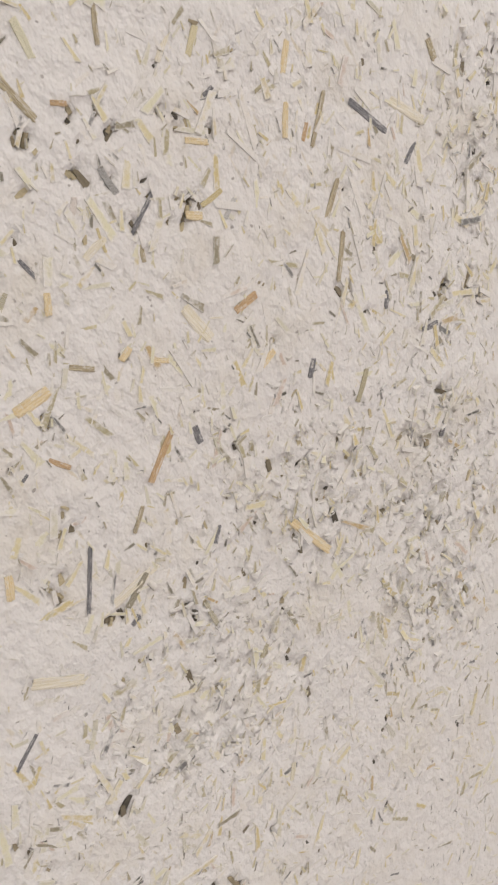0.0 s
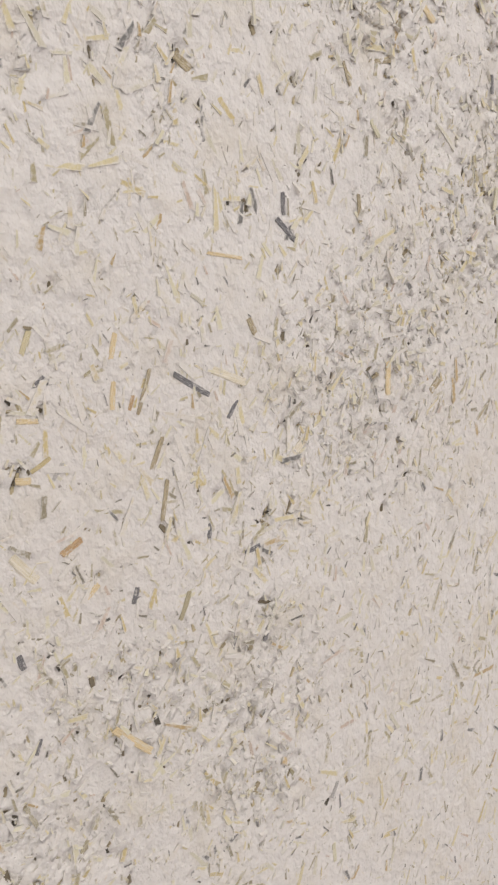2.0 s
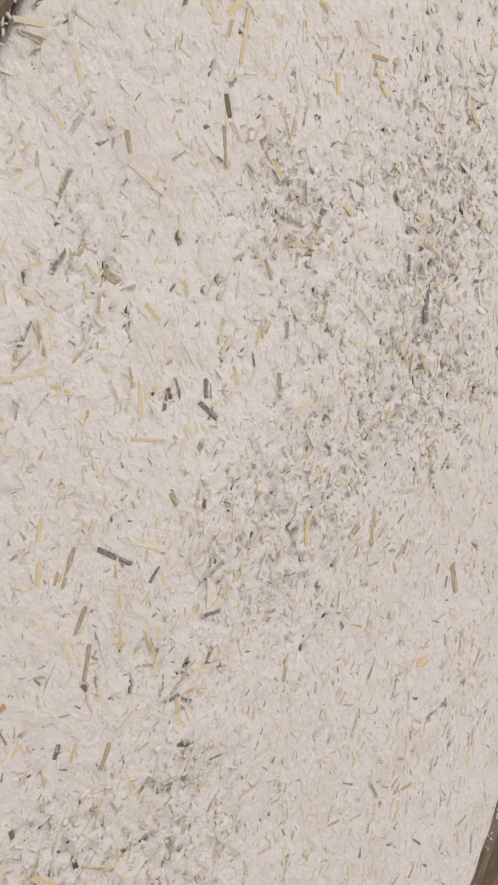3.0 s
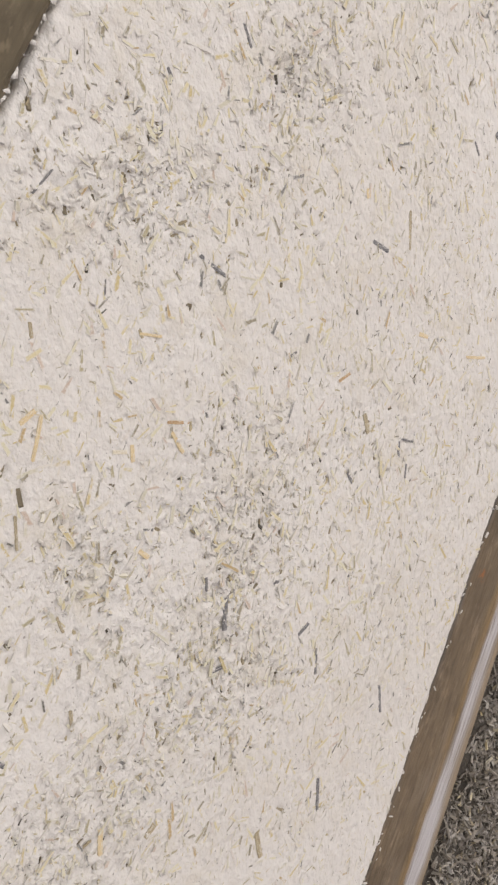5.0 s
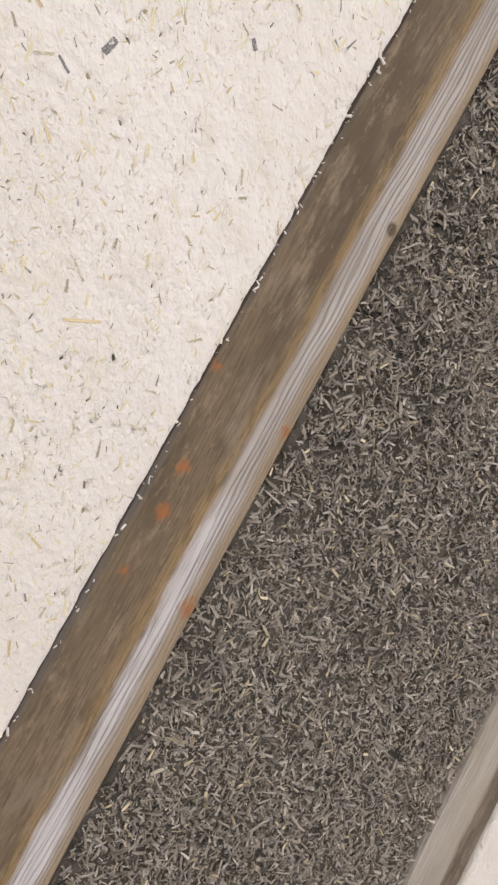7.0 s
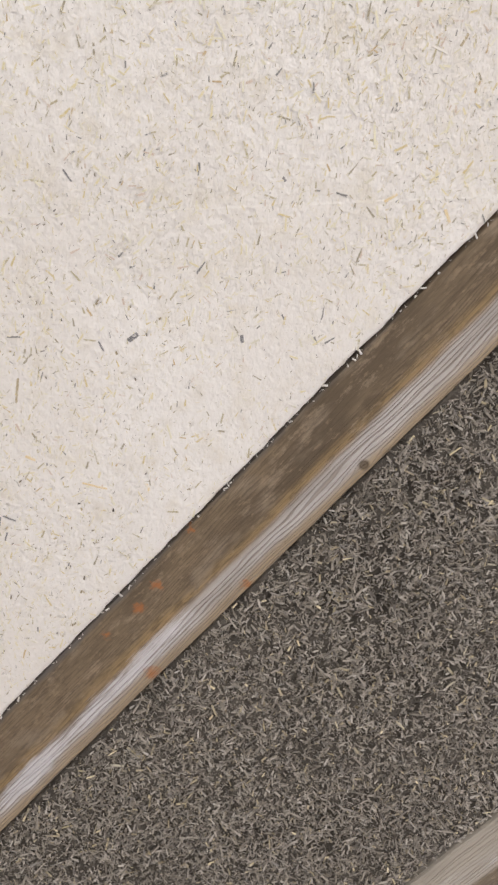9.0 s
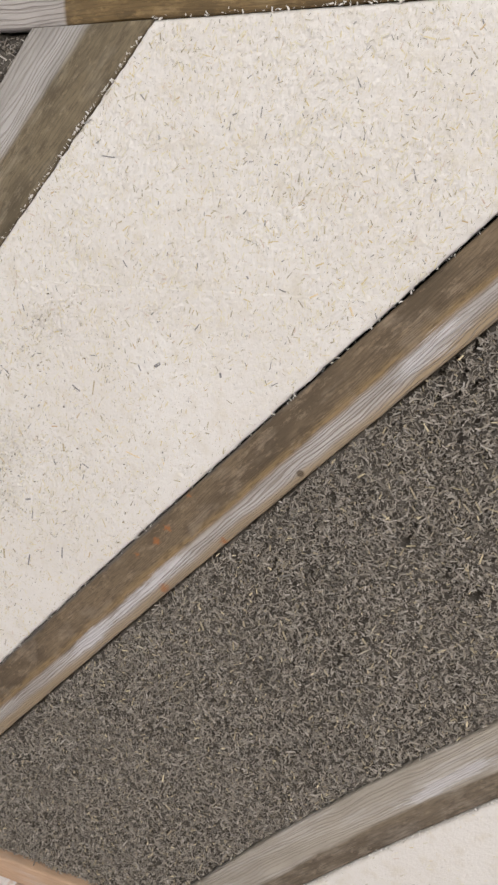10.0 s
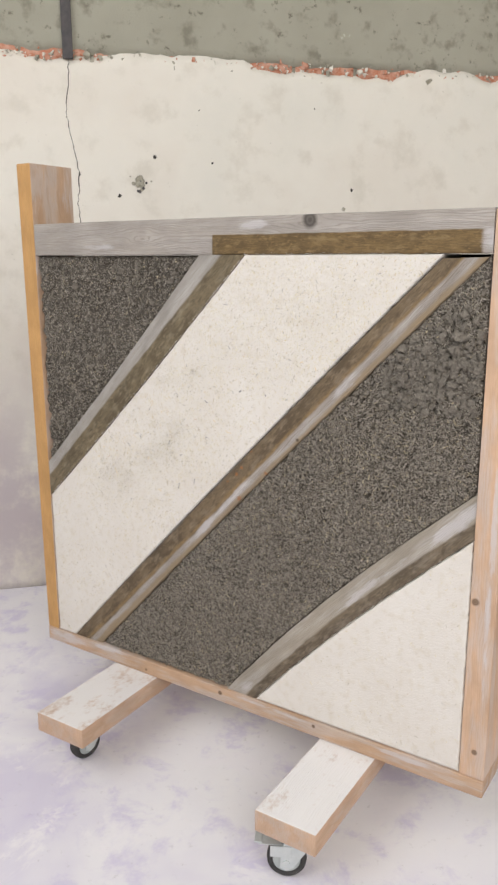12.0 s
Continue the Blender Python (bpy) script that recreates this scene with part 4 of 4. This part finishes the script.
# hemp that shows at the bottom of the slots
me = chips_mesh("exposed_hemp", pit_x, pit_z, lime_relief(pit_x, pit_z) + SLOTS[:, 4] * 0.62, pit_l * 0.8, SLOTS[:, 3] * 0.75, np.full(pit_n, 0.0004), SLOTS[:, 5], prng.normal(0, 0.1, pit_n), prng.normal(0, 0.2, pit_n), pit_chips, prng)
tagged(part("exposed_hemp", me, white_a, "brown hemp at the bottom of small pits"), kind="stuff")

# lumps of lime and broken chips in the crumbly patches
for name, mat, count, size, label in (("lime_grit", lime, 5200, 0.0012, "loose crumbs of lime"), ("broken_chaff", lime_chips, 1800, 0.0019, "broken chips between crumbs of lime")):
    x, z = scatter(*in_a, 0.58, 0.92, count * 4, crumbly)
    n = len(x)
    ln = np.minimum(size * np.exp(rng.normal(0, 0.4, n)), 0.0026)
    me = chips_mesh(name, x, z, lime_relief(x, z) + rng.uniform(-0.0002, 0.0003, n), ln, ln * rng.uniform(0.25, 0.6, n), ln * 0.4, rng.uniform(0, math.pi, n), rng.normal(0, 0.3, n), rng.normal(0, 0.4, n), mat, rng, name == "lime_grit")
    tagged(part(name, me, white_a, label), kind="stuff")

straw_lime = straw_meshes(lime_straws)
named = {k: straw_meshes(m, k + "_straw", 2) for k, m in STRAWS.items()}
count = 0


def lime_straw(kind, x0, z0, x1, z1, width):
    """A straw that can be told apart, by its ends."""
    global count
    count += 1
    y = float(lime_relief(np.array([(x0 + x1) / 2]), np.array([(z0 + z1) / 2]))[0])
    straw(named[kind][count % 2], white_a, x0, z0, x1, z1, width * 0.9, min(y, 0.0006) + width * 0.07 - 0.00012, 0.0, 0.24)


lime_straw("dark", 0.2788, 0.7166, 0.2856, 0.7086, 0.0015)
lime_straw("dark", 0.1997, 0.6707, 0.1941, 0.6600, 0.0009)
lime_straw("dark", 0.2111, 0.7174, 0.2127, 0.7133, 0.0008)
lime_straw("dark", 0.2506, 0.7271, 0.2528, 0.7279, 0.0008)
lime_straw("dark", 0.2812, 0.6689, 0.2859, 0.6684, 0.0013)
lime_straw("dark", 0.2752, 0.6809, 0.2739, 0.6775, 0.0011)
lime_straw("dark", 0.2225, 0.6591, 0.2203, 0.6562, 0.0009)
lime_straw("dark", 0.1707, 0.6424, 0.1766, 0.6465, 0.0008)
lime_straw("dark", 0.2259, 0.6790, 0.2259, 0.6755, 0.0015)
lime_straw("dark", 0.2296, 0.7131, 0.2356, 0.7175, 0.0008)
lime_straw("dark", 0.2517, 0.6741, 0.2538, 0.6773, 0.0014)
lime_straw("dark", 0.2918, 0.7044, 0.2883, 0.7013, 0.0012)
lime_straw("dark", 0.1995, 0.6524, 0.2016, 0.6535, 0.0012)
lime_straw("dark", 0.1957, 0.6871, 0.1969, 0.6879, 0.0006)
lime_straw("yellow", 0.1997, 0.6972, 0.2061, 0.6980, 0.0023)
lime_straw("yellow", 0.2363, 0.6498, 0.2422, 0.6384, 0.0021)
lime_straw("pale", 0.1913, 0.6574, 0.2088, 0.6600, 0.0020)
lime_straw("pale", 0.1802, 0.6548, 0.1879, 0.6496, 0.0024)
lime_straw("yellow", 0.2395, 0.7119, 0.2424, 0.7107, 0.0016)
lime_straw("yellow", 0.2444, 0.7222, 0.2484, 0.7206, 0.0012)
lime_straw("pale", 0.2328, 0.6986, 0.2355, 0.6913, 0.0025)
lime_straw("yellow", 0.2126, 0.7112, 0.2116, 0.7079, 0.0013)
lime_straw("pale", 0.2489, 0.7382, 0.2448, 0.7342, 0.0013)
lime_straw("yellow", 0.2694, 0.7298, 0.2668, 0.7252, 0.0014)
lime_straw("yellow", 0.2656, 0.7210, 0.2633, 0.7156, 0.0013)
lime_straw("olive", 0.2195, 0.7412, 0.2229, 0.7333, 0.0014)
lime_straw("olive", 0.2382, 0.7448, 0.2364, 0.7392, 0.0009)
lime_straw("pale", 0.2880, 0.7132, 0.2955, 0.7071, 0.0022)
lime_straw("orange", 0.2217, 0.6808, 0.2143, 0.6744, 0.0014)
lime_straw("orange", 0.2257, 0.7346, 0.2281, 0.7338, 0.0009)
lime_straw("orange", 0.2008, 0.6880, 0.2034, 0.6849, 0.0010)
lime_straw("orange", 0.2468, 0.6943, 0.2418, 0.6932, 0.0017)
lime_straw("olive", 0.2717, 0.7052, 0.2637, 0.6962, 0.0013)
lime_straw("olive", 0.2690, 0.6960, 0.2647, 0.6878, 0.0012)
lime_straw("olive", 0.2303, 0.7113, 0.2297, 0.7082, 0.0009)
lime_straw("olive", 0.2106, 0.6993, 0.2143, 0.6971, 0.0011)
lime_straw("olive", 0.2076, 0.6680, 0.2111, 0.6717, 0.0009)
lime_straw("yellow", 0.2463, 0.6832, 0.2428, 0.6815, 0.0017)
lime_straw("pale", 0.2250, 0.7146, 0.2205, 0.7129, 0.0014)
lime_straw("yellow", 0.2238, 0.6933, 0.2266, 0.6919, 0.0011)
lime_straw("yellow", 0.2189, 0.6960, 0.2212, 0.6973, 0.0014)
lime_straw("olive", 0.3006, 0.7202, 0.3016, 0.7163, 0.0017)
lime_straw("yellow", 0.1848, 0.6707, 0.1863, 0.6749, 0.0016)
lime_straw("orange", 0.2668, 0.7138, 0.2686, 0.7165, 0.0010)
lime_straw("olive", 0.2681, 0.7121, 0.2741, 0.7200, 0.0010)
lime_straw("dark", 0.3154, 0.7378, 0.3191, 0.7319, 0.0015)
lime_straw("dark", 0.3189, 0.7428, 0.3177, 0.7380, 0.0013)
lime_straw("dark", 0.3868, 0.7175, 0.3964, 0.7157, 0.0014)
lime_straw("dark", 0.4017, 0.7392, 0.3985, 0.7284, 0.0021)
lime_straw("yellow", 0.2955, 0.7370, 0.3037, 0.7331, 0.0009)
lime_straw("pale", 0.2993, 0.6836, 0.3093, 0.6880, 0.0023)
lime_straw("yellow", 0.3734, 0.7717, 0.3782, 0.7656, 0.0018)
lime_straw("olive", 0.3516, 0.7629, 0.3611, 0.7613, 0.0012)
lime_straw("olive", 0.3406, 0.7356, 0.3396, 0.7291, 0.0013)
lime_straw("yellow", 0.3389, 0.6930, 0.3365, 0.6844, 0.0019)
lime_straw("olive", 0.3421, 0.7965, 0.3400, 0.7873, 0.0010)
lime_straw("dark", 0.2789, 0.6435, 0.2813, 0.6474, 0.0014)
lime_straw("olive", 0.3166, 0.8008, 0.3161, 0.7960, 0.0014)
lime_straw("olive", 0.3016, 0.7748, 0.3059, 0.7700, 0.0020)
lime_straw("dark", 0.4188, 0.8474, 0.4272, 0.8396, 0.0014)
lime_straw("dark", 0.4981, 0.8360, 0.5062, 0.8309, 0.0018)
lime_straw("dark", 0.4258, 0.6446, 0.4226, 0.6311, 0.0017)
lime_straw("dark", 0.4994, 0.7579, 0.4978, 0.7499, 0.0017)
lime_straw("dark", 0.4681, 0.7568, 0.4705, 0.7497, 0.0016)
lime_straw("dark", 0.4224, 0.7335, 0.4277, 0.7328, 0.0015)
lime_straw("dark", 0.4515, 0.9088, 0.4533, 0.9019, 0.0011)
lime_straw("dark", 0.4206, 0.8987, 0.4223, 0.8936, 0.0011)
lime_straw("yellow", 0.3920, 0.8311, 0.3993, 0.8284, 0.0010)
lime_straw("olive", 0.5224, 0.8429, 0.5195, 0.8284, 0.0016)
lime_straw("orange", 0.4701, 0.7917, 0.4768, 0.7930, 0.0013)
lime_straw("orange", 0.3945, 0.8035, 0.4023, 0.8008, 0.0012)
lime_straw("yellow", 0.3809, 0.8015, 0.3802, 0.7964, 0.0016)
lime_straw("dark", 0.4369, 0.6981, 0.4345, 0.6879, 0.0015)
lime_straw("dark", 0.4293, 0.7081, 0.4354, 0.7101, 0.0018)
lime_straw("dark", 0.5858, 0.8613, 0.5913, 0.8653, 0.0033)
lime_straw("yellow", 0.5199, 0.7953, 0.5254, 0.7929, 0.0020)
lime_straw("yellow", 0.5506, 0.7768, 0.5651, 0.7723, 0.0014)
lime_straw("dark", 0.4663, 0.6484, 0.4677, 0.6609, 0.0016)
lime_straw("dark", 0.7177, 1.0626, 0.7211, 1.0574, 0.0018)
lime_straw("dark", 0.8164, 1.0181, 0.8195, 1.0147, 0.0016)
lime_straw("dark", 0.3704, 0.8728, 0.3777, 0.8777, 0.0007)
lime_straw("olive", 0.3902, 0.8777, 0.3903, 0.8716, 0.0015)
lime_straw("olive", 0.3921, 0.8324, 0.3928, 0.8298, 0.0012)
lime_straw("yellow", 0.3506, 0.8188, 0.3556, 0.8211, 0.0018)
lime_straw("yellow", 0.3509, 0.8083, 0.3568, 0.8193, 0.0013)
lime_straw("dark", 0.3954, 0.7503, 0.3947, 0.7456, 0.0012)
lime_straw("olive", 0.4279, 0.7506, 0.4267, 0.7362, 0.0011)
lime_straw("olive", 0.3518, 0.6779, 0.3561, 0.6803, 0.0027)
lime_straw("olive", 0.3928, 0.6452, 0.3925, 0.6336, 0.0025)
lime_straw("yellow", 0.3684, 0.6195, 0.3732, 0.6179, 0.0042)
lime_straw("dark", 0.3418, 0.8249, 0.3388, 0.8212, 0.0012)
lime_straw("dark", 0.3364, 0.7971, 0.3381, 0.7975, 0.0012)
lime_straw("olive", 0.3449, 0.7644, 0.3456, 0.7589, 0.0010)
lime_straw("olive", 0.4811, 0.7755, 0.4821, 0.7675, 0.0024)
lime_straw("dark", 0.5001, 0.7584, 0.5084, 0.7540, 0.0011)
lime_straw("pale", 0.3743, 0.8017, 0.3790, 0.8002, 0.0014)
lime_straw("yellow", 0.3953, 0.8002, 0.3978, 0.7925, 0.0015)
lime_straw("olive", 0.3605, 0.8429, 0.3601, 0.8388, 0.0012)
lime_straw("dark", 0.5694, 0.8618, 0.5719, 0.8562, 0.0011)
lime_straw("dark", 0.5020, 0.7467, 0.5002, 0.7411, 0.0011)
lime_straw("yellow", 0.5883, 0.7742, 0.5905, 0.7670, 0.0019)
lime_straw("yellow", 0.4988, 0.8543, 0.4988, 0.8509, 0.0024)
lime_straw("dark", 0.6484, 0.8618, 0.6492, 0.8575, 0.0022)
lime_straw("dark", 0.5476, 1.0351, 0.5591, 1.0338, 0.0009)
lime_straw("dark", 0.5609, 0.9519, 0.5647, 0.9460, 0.0011)
lime_straw("dark", 0.6967, 1.0281, 0.6996, 1.0280, 0.0012)
lime_straw("olive", 0.7621, 1.0015, 0.7656, 1.0072, 0.0016)
lime_straw("yellow", 0.7587, 0.9243, 0.7617, 0.9175, 0.0020)
lime_straw("yellow", 0.7264, 0.9295, 0.7331, 0.9334, 0.0017)
lime_straw("yellow", 0.5976, 0.9336, 0.6018, 0.9363, 0.0014)
lime_straw("dark", 0.6729, 0.9439, 0.6749, 0.9419, 0.0017)
# more straws, thick where the walk begins
for i in range(135):
    x, z = rng.uniform(0.17, 0.40), rng.uniform(0.56, 0.84)
    if not max(L, dl_low(z)) + 0.01 < x < dm_high(z) - 0.01:
        continue
    a = math.pi / 2 + rng.normal(-0.35, 0.6)
    ln = min(0.0038 * math.exp(rng.normal(0, 0.4)), 0.007)
    y = float(lime_relief(np.array([x]), np.array([z]))[0])
    straw(straw_lime[i % 6], white_a, x - ln / 2 * math.cos(a), z - ln / 2 * math.sin(a), x + ln / 2 * math.cos(a), z + ln / 2 * math.sin(a), min(0.0013, ln * rng.uniform(0.14, 0.3)), y + 0.00005, rng.normal(0, 0.02), 0.35)

# ---- lime shreds that lap over the timber edges


def shreds(name, parent, edge, z0, z1, count, side, spread=0.0009, size=0.0013, front=-0.0005):
    z = rng.uniform(z0, z1, count)
    x = np.array([edge(k) for k in z]) + side * np.abs(rng.normal(0, spread, count))
    n = len(x)
    ln = np.minimum(size * np.exp(rng.normal(0, 0.5, n)), 2.5 * size)
    me = chips_mesh(name, x, z, rng.uniform(front, front + 0.0035, n), ln, ln * rng.uniform(0.2, 0.5, n), ln * 0.25, rng.uniform(0, math.pi, n), rng.normal(0, 0.25, n), rng.normal(0, 0.5, n), lime, rng, True)
    return tagged(part(name, me, parent, "lime crumbs along the timber edge"), kind="stuff")


shreds("lime_rubble", white_a, dl_low, 0.56, T - 0.01, 600, -1, 0.0012, 0.0014, -0.0022)
shreds("lime_rubble", white_a, dm_high, B + 0.01, T - 0.01, 280, 1)
shreds("lime_rubble", white_b, dr_low, B + 0.01, 0.635, 360, -1, 0.0012, 0.0014, -0.0005)
top_x = rng.uniform(0.60, 0.99, 130)
top_l = 0.0015 * np.exp(rng.normal(0, 0.5, 130))
tagged(part("lime_rubble", chips_mesh("lime_rubble", top_x, T + np.abs(rng.normal(0, 0.001, 130)), rng.uniform(-0.002, 0.001, 130), top_l, top_l * 0.35, top_l * 0.25,
                                      rng.uniform(0, math.pi, 130), rng.normal(0, 0.2, 130), rng.normal(0, 0.5, 130), lime, rng), white_a, "lime crumbs under the top beam"), kind="stuff")

# ---- shreds in the grey infills


def clay_stuff(name, parent, left, right, z0, z1, count, size, label):
    x, z = scatter(left, right, z0, z1, count, lambda a, b: 1 - 1.9 * clay_void(a, b))
    n = len(x)
    ln = size * np.exp(rng.normal(0, 0.5, n))
    wd = np.clip(ln * rng.uniform(0.14, 0.42, n), 0.0004, 0.0015)
    y = clay_relief(x, z) + rng.uniform(-0.0030, 0.0022, n)
    me = chips_mesh(name, x, z, y, ln, wd, np.clip(wd * 0.4, 0.0003, 0.001), rng.uniform(0, math.pi, n), rng.normal(0, 0.58, n), rng.normal(0, 0.8, n), clay_chips, rng, ends=False)
    return tagged(part(name, me, parent, label), kind="stuff")


clay_stuff("shredded_hemp", grey_b, dm_low, lambda z: min(R, dr_high(z)), B + 0.004, T - 0.004, 225000, 0.0027, "clay-coated hemp shreds")
clay_stuff("shredded_hemp", grey_a, lambda z: L, dl_high, 0.65, T - 0.004, 56000, 0.0027, "clay-coated hemp shreds")

straw_clay = straw_meshes(clay_straws)
for i in range(900):
    z = rng.uniform(0.42, 0.92)
    x = rng.uniform(0.45, 0.95)
    if wave(np.array([x]), np.array([z]), 12, 71, 2)[0] < rng.uniform(-0.1, 0.7):
        continue
    if not dm_low(z) + 0.006 < x < min(R, dr_high(z)) - 0.006:
        continue
    a, ln = rng.uniform(0, math.pi), 0.0075 * math.exp(rng.normal(0, 0.35))
    y = float(clay_relief(np.array([x]), np.array([z]))[0])
    straw(straw_clay[i % 6], grey_b, x - ln / 2 * math.cos(a), z - ln / 2 * math.sin(a), x + ln / 2 * math.cos(a), z + ln / 2 * math.sin(a), 0.0011 * rng.uniform(0.6, 1.5), y - 0.0012, rng.normal(0, 0.15), 0.5)


def clod_mesh(seed):
    bm = bmesh.new()
    bmesh.ops.create_icosphere(bm, subdivisions=2, radius=1)
    for v in bm.verts:
        d = v.co.normalized()
        k = 1 + 0.6 * noise.noise(d * 1.7 + Vector((seed * 3.1, 0, 0))) + 0.55 * noise.noise(d * 3.5 + Vector((0, seed, 0)))
        v.co = d * k
    return bm_mesh("clod", bm, clod_mat)


clods = [clod_mesh(s) for s in range(6)]


def clod(parent, x, z, r):
    ob = new("clod", clods[rng.randint(6)])
    y = float(clay_relief(np.array([x]), np.array([z]))[0])
    ob.matrix_basis = pose(x, y + r * rng.uniform(-0.75, 0.15), z, rng.uniform(0, 360), rng.uniform(0, 360), rng.uniform(0, 360)) @ Matrix.Diagonal((r, r, r * rng.uniform(0.6, 0.9), 1))
    hang(ob, parent)


for i in range(640):
    z = rng.normal(0.925, 0.035) if i % 3 else rng.uniform(0.86, 1.08)
    x = rng.uniform(0.90, R - 0.008)
    if 0.85 < z < 1.09 and x > dm_low(z) + 0.010:
        clod(grey_b, x, z, 0.0042 * math.exp(rng.normal(0, 0.35)))
for i in range(230):
    z = rng.uniform(0.80, 1.115)
    x = rng.uniform(L + 0.01, 0.48)
    if x < dl_high(z) - 0.012:
        clod(grey_a, x, z, 0.0030 * math.exp(rng.normal(0, 0.4)))

# ---- the feet: boards on castors


def wheel_mesh(name, r0, r1, half, mat, parts=28):
    """A ring about local x with rounded shoulders."""
    prof = [(r0, -half), (r1 - 0.004, -half), (r1 - 0.001, -half * 0.7), (r1, 0), (r1 - 0.001, half * 0.7), (r1 - 0.004, half), (r0, half)]
    verts, faces = [], []
    k = len(prof)
    for i in range(parts):
        a = 2 * math.pi * i / parts
        verts += [(h, r * math.cos(a), r * math.sin(a)) for r, h in prof]
    for i in range(parts):
        for j in range(k):
            faces.append((i * k + j, i * k + (j + 1) % k, ((i + 1) % parts) * k + (j + 1) % k, ((i + 1) % parts) * k + j))
    return mesh_of(name, verts, faces, mat, True)


def disc_bm(r, x0, x1, bm=None, seg=20, yc=0.0, zc=0.0, bevel=0.0):
    bm2 = bmesh.new()
    bmesh.ops.create_cone(bm2, cap_ends=True, segments=seg, radius1=r, radius2=r, depth=x1 - x0, matrix=Matrix.Translation(((x0 + x1) / 2, yc, zc)) @ Matrix.Rotation(math.pi / 2, 4, "Y"))
    if bevel:
        bmesh.ops.bevel(bm2, geom=[e for e in bm2.edges if len(e.link_faces) == 2 and e.calc_face_angle(0) > 1], offset=bevel, segments=2, affect="EDGES")
    if bm is None:
        return bm2
    me = bpy.data.meshes.new("tmp")
    bm2.to_mesh(me)
    bm2.free()
    bm.from_mesh(me)
    bpy.data.meshes.remove(me)
    return bm


def castor(board, x, y, turn, brake):
    """A swivel castor under a board: plate, fork, wheel and, where there is one, a brake pedal. turn: degrees of the fork about z."""
    m = Matrix.Translation((x, y, 0)) @ pose(0, 0, 0, 0, 0, turn)
    bm = box_bm(-0.036, 0.036, -0.012, 0.056, 0.0965, 0.1, 0.001)
    for bx in (-0.026, 0.026):
        for by in (-0.004, 0.048):
            v = disc_bm(0.005, -0.0015, 0.0015)
            bmesh.ops.rotate(v, verts=v.verts[:], matrix=Matrix.Rotation(math.pi / 2, 3, "Y"))
            bmesh.ops.translate(v, verts=v.verts[:], vec=(bx, by, 0.0955))
            me = bpy.data.meshes.new("tmp")
            v.to_mesh(me)
            v.free()
            bm.from_mesh(me)
            bpy.data.meshes.remove(me)
    body = part("castor", bm_mesh("castor", bm, zinc), board, "zinc-plated swivel castor with a black rubber wheel", m)
    # fork: a crown and two cheeks that narrow to the axle
    bm = bmesh.new()
    box_bm(-0.019, 0.019, -0.002, 0.046, 0.083, 0.0965, 0.003, bm)
    for s in (-1, 1):
        x0, x1 = s * 0.0165, s * 0.019
        ring = [(0.040, 0.088), (0.046, 0.078), (0.012, 0.026), (0.0, 0.021), (-0.012, 0.027), (-0.010, 0.060), (-0.002, 0.090)]
        a = [bm.verts.new((x0, yy, zz)) for yy, zz in ring]
        b = [bm.verts.new((x1, yy, zz)) for yy, zz in ring]
        bm.faces.new(a)
        bm.faces.new(b[::-1])
        for j in range(len(ring)):
            bm.faces.new((a[j], b[j], b[(j + 1) % len(ring)], a[(j + 1) % len(ring)]))
    disc_bm(0.0065, -0.022, 0.022, bm, 12, 0, 0.0375)
    bmesh.ops.recalc_face_normals(bm, faces=bm.faces[:])
    sub(body, "fork", bm_mesh("fork", bm, zinc), m)
    sub(body, "tyre", wheel_mesh("tyre", 0.026, 0.0375, 0.0125, rubber), m @ pose(0, 0, 0.0375))
    bm = disc_bm(0.0262, -0.0115, 0.0115, None, 24, bevel=0.002)
    disc_bm(0.011, -0.0145, 0.0145, bm, 16)
    sub(body, "hub", bm_mesh("hub", bm, hub_mat), m @ pose(0, 0, 0.0375))
    if brake:
        bm = bmesh.new()
        box_bm(-0.015, 0.015, -0.052, 0.004, 0.070, 0.0725, 0.001, bm)
        box_bm(-0.014, 0.014, -0.060, -0.046, 0.072, 0.0755, 0.0015, bm)
        for s in (-1, 1):
            box_bm(s * 0.0195 - 0.001, s * 0.0195 + 0.001, -0.030, 0.010, 0.050, 0.073, 0.0006, bm)
        sub(body, "brake_pedal", bm_mesh("brake_pedal", bm, zinc), m)


def sub(parent, name, me, m):
    ob = new(name, me)
    ob.matrix_basis = m
    ob.parent = parent
    up = parent.parent
    ob.matrix_parent_inverse = (up.parent.matrix_basis @ up.matrix_parent_inverse @ up.matrix_basis @ parent.matrix_parent_inverse @ parent.matrix_basis).inverted() if up.parent else (up.matrix_basis @ parent.matrix_parent_inverse @ parent.matrix_basis).inverted()
    return ob


def foot(x0, x1, y0, y1, skew, label, front_turn, brake, wheel, mat):
    """A plank that lies across under the panel with a castor at either end."""
    ln, w = y1 - y0, x1 - x0
    bm = box_bm(-ln / 2, ln / 2, -0.0225, 0.0225, -w / 2, w / 2, 0.003)
    # local x along the plank, y its thickness, z across
    m = Matrix.Translation(((x0 + x1) / 2, (y0 + y1) / 2, 0.1235)) @ pose(0, 0, 0, 0, 0, 90 + skew) @ pose(0, 0, 0, -90, 0, 0)
    board = part("foot_board", bm_mesh("foot_board", bm, mat), panel, label, m)
    for cx, cy, turn, br in ((*wheel, front_turn, brake), ((x0 + x1) / 2, y1 - 0.075, 20, False)):
        castor(panel, cx, cy, turn, br)
    return board


foot(0.207, 0.341, -0.258, 0.40, 1.5, "pale softwood foot board dusted with white lime", -6, False, (0.262, -0.166), board_wood)
foot(0.784, 0.910, -0.256, 0.40, 1.0, "pale softwood foot board thickly dusted with white lime", -62, True, (0.834, -0.214), white_board_wood)
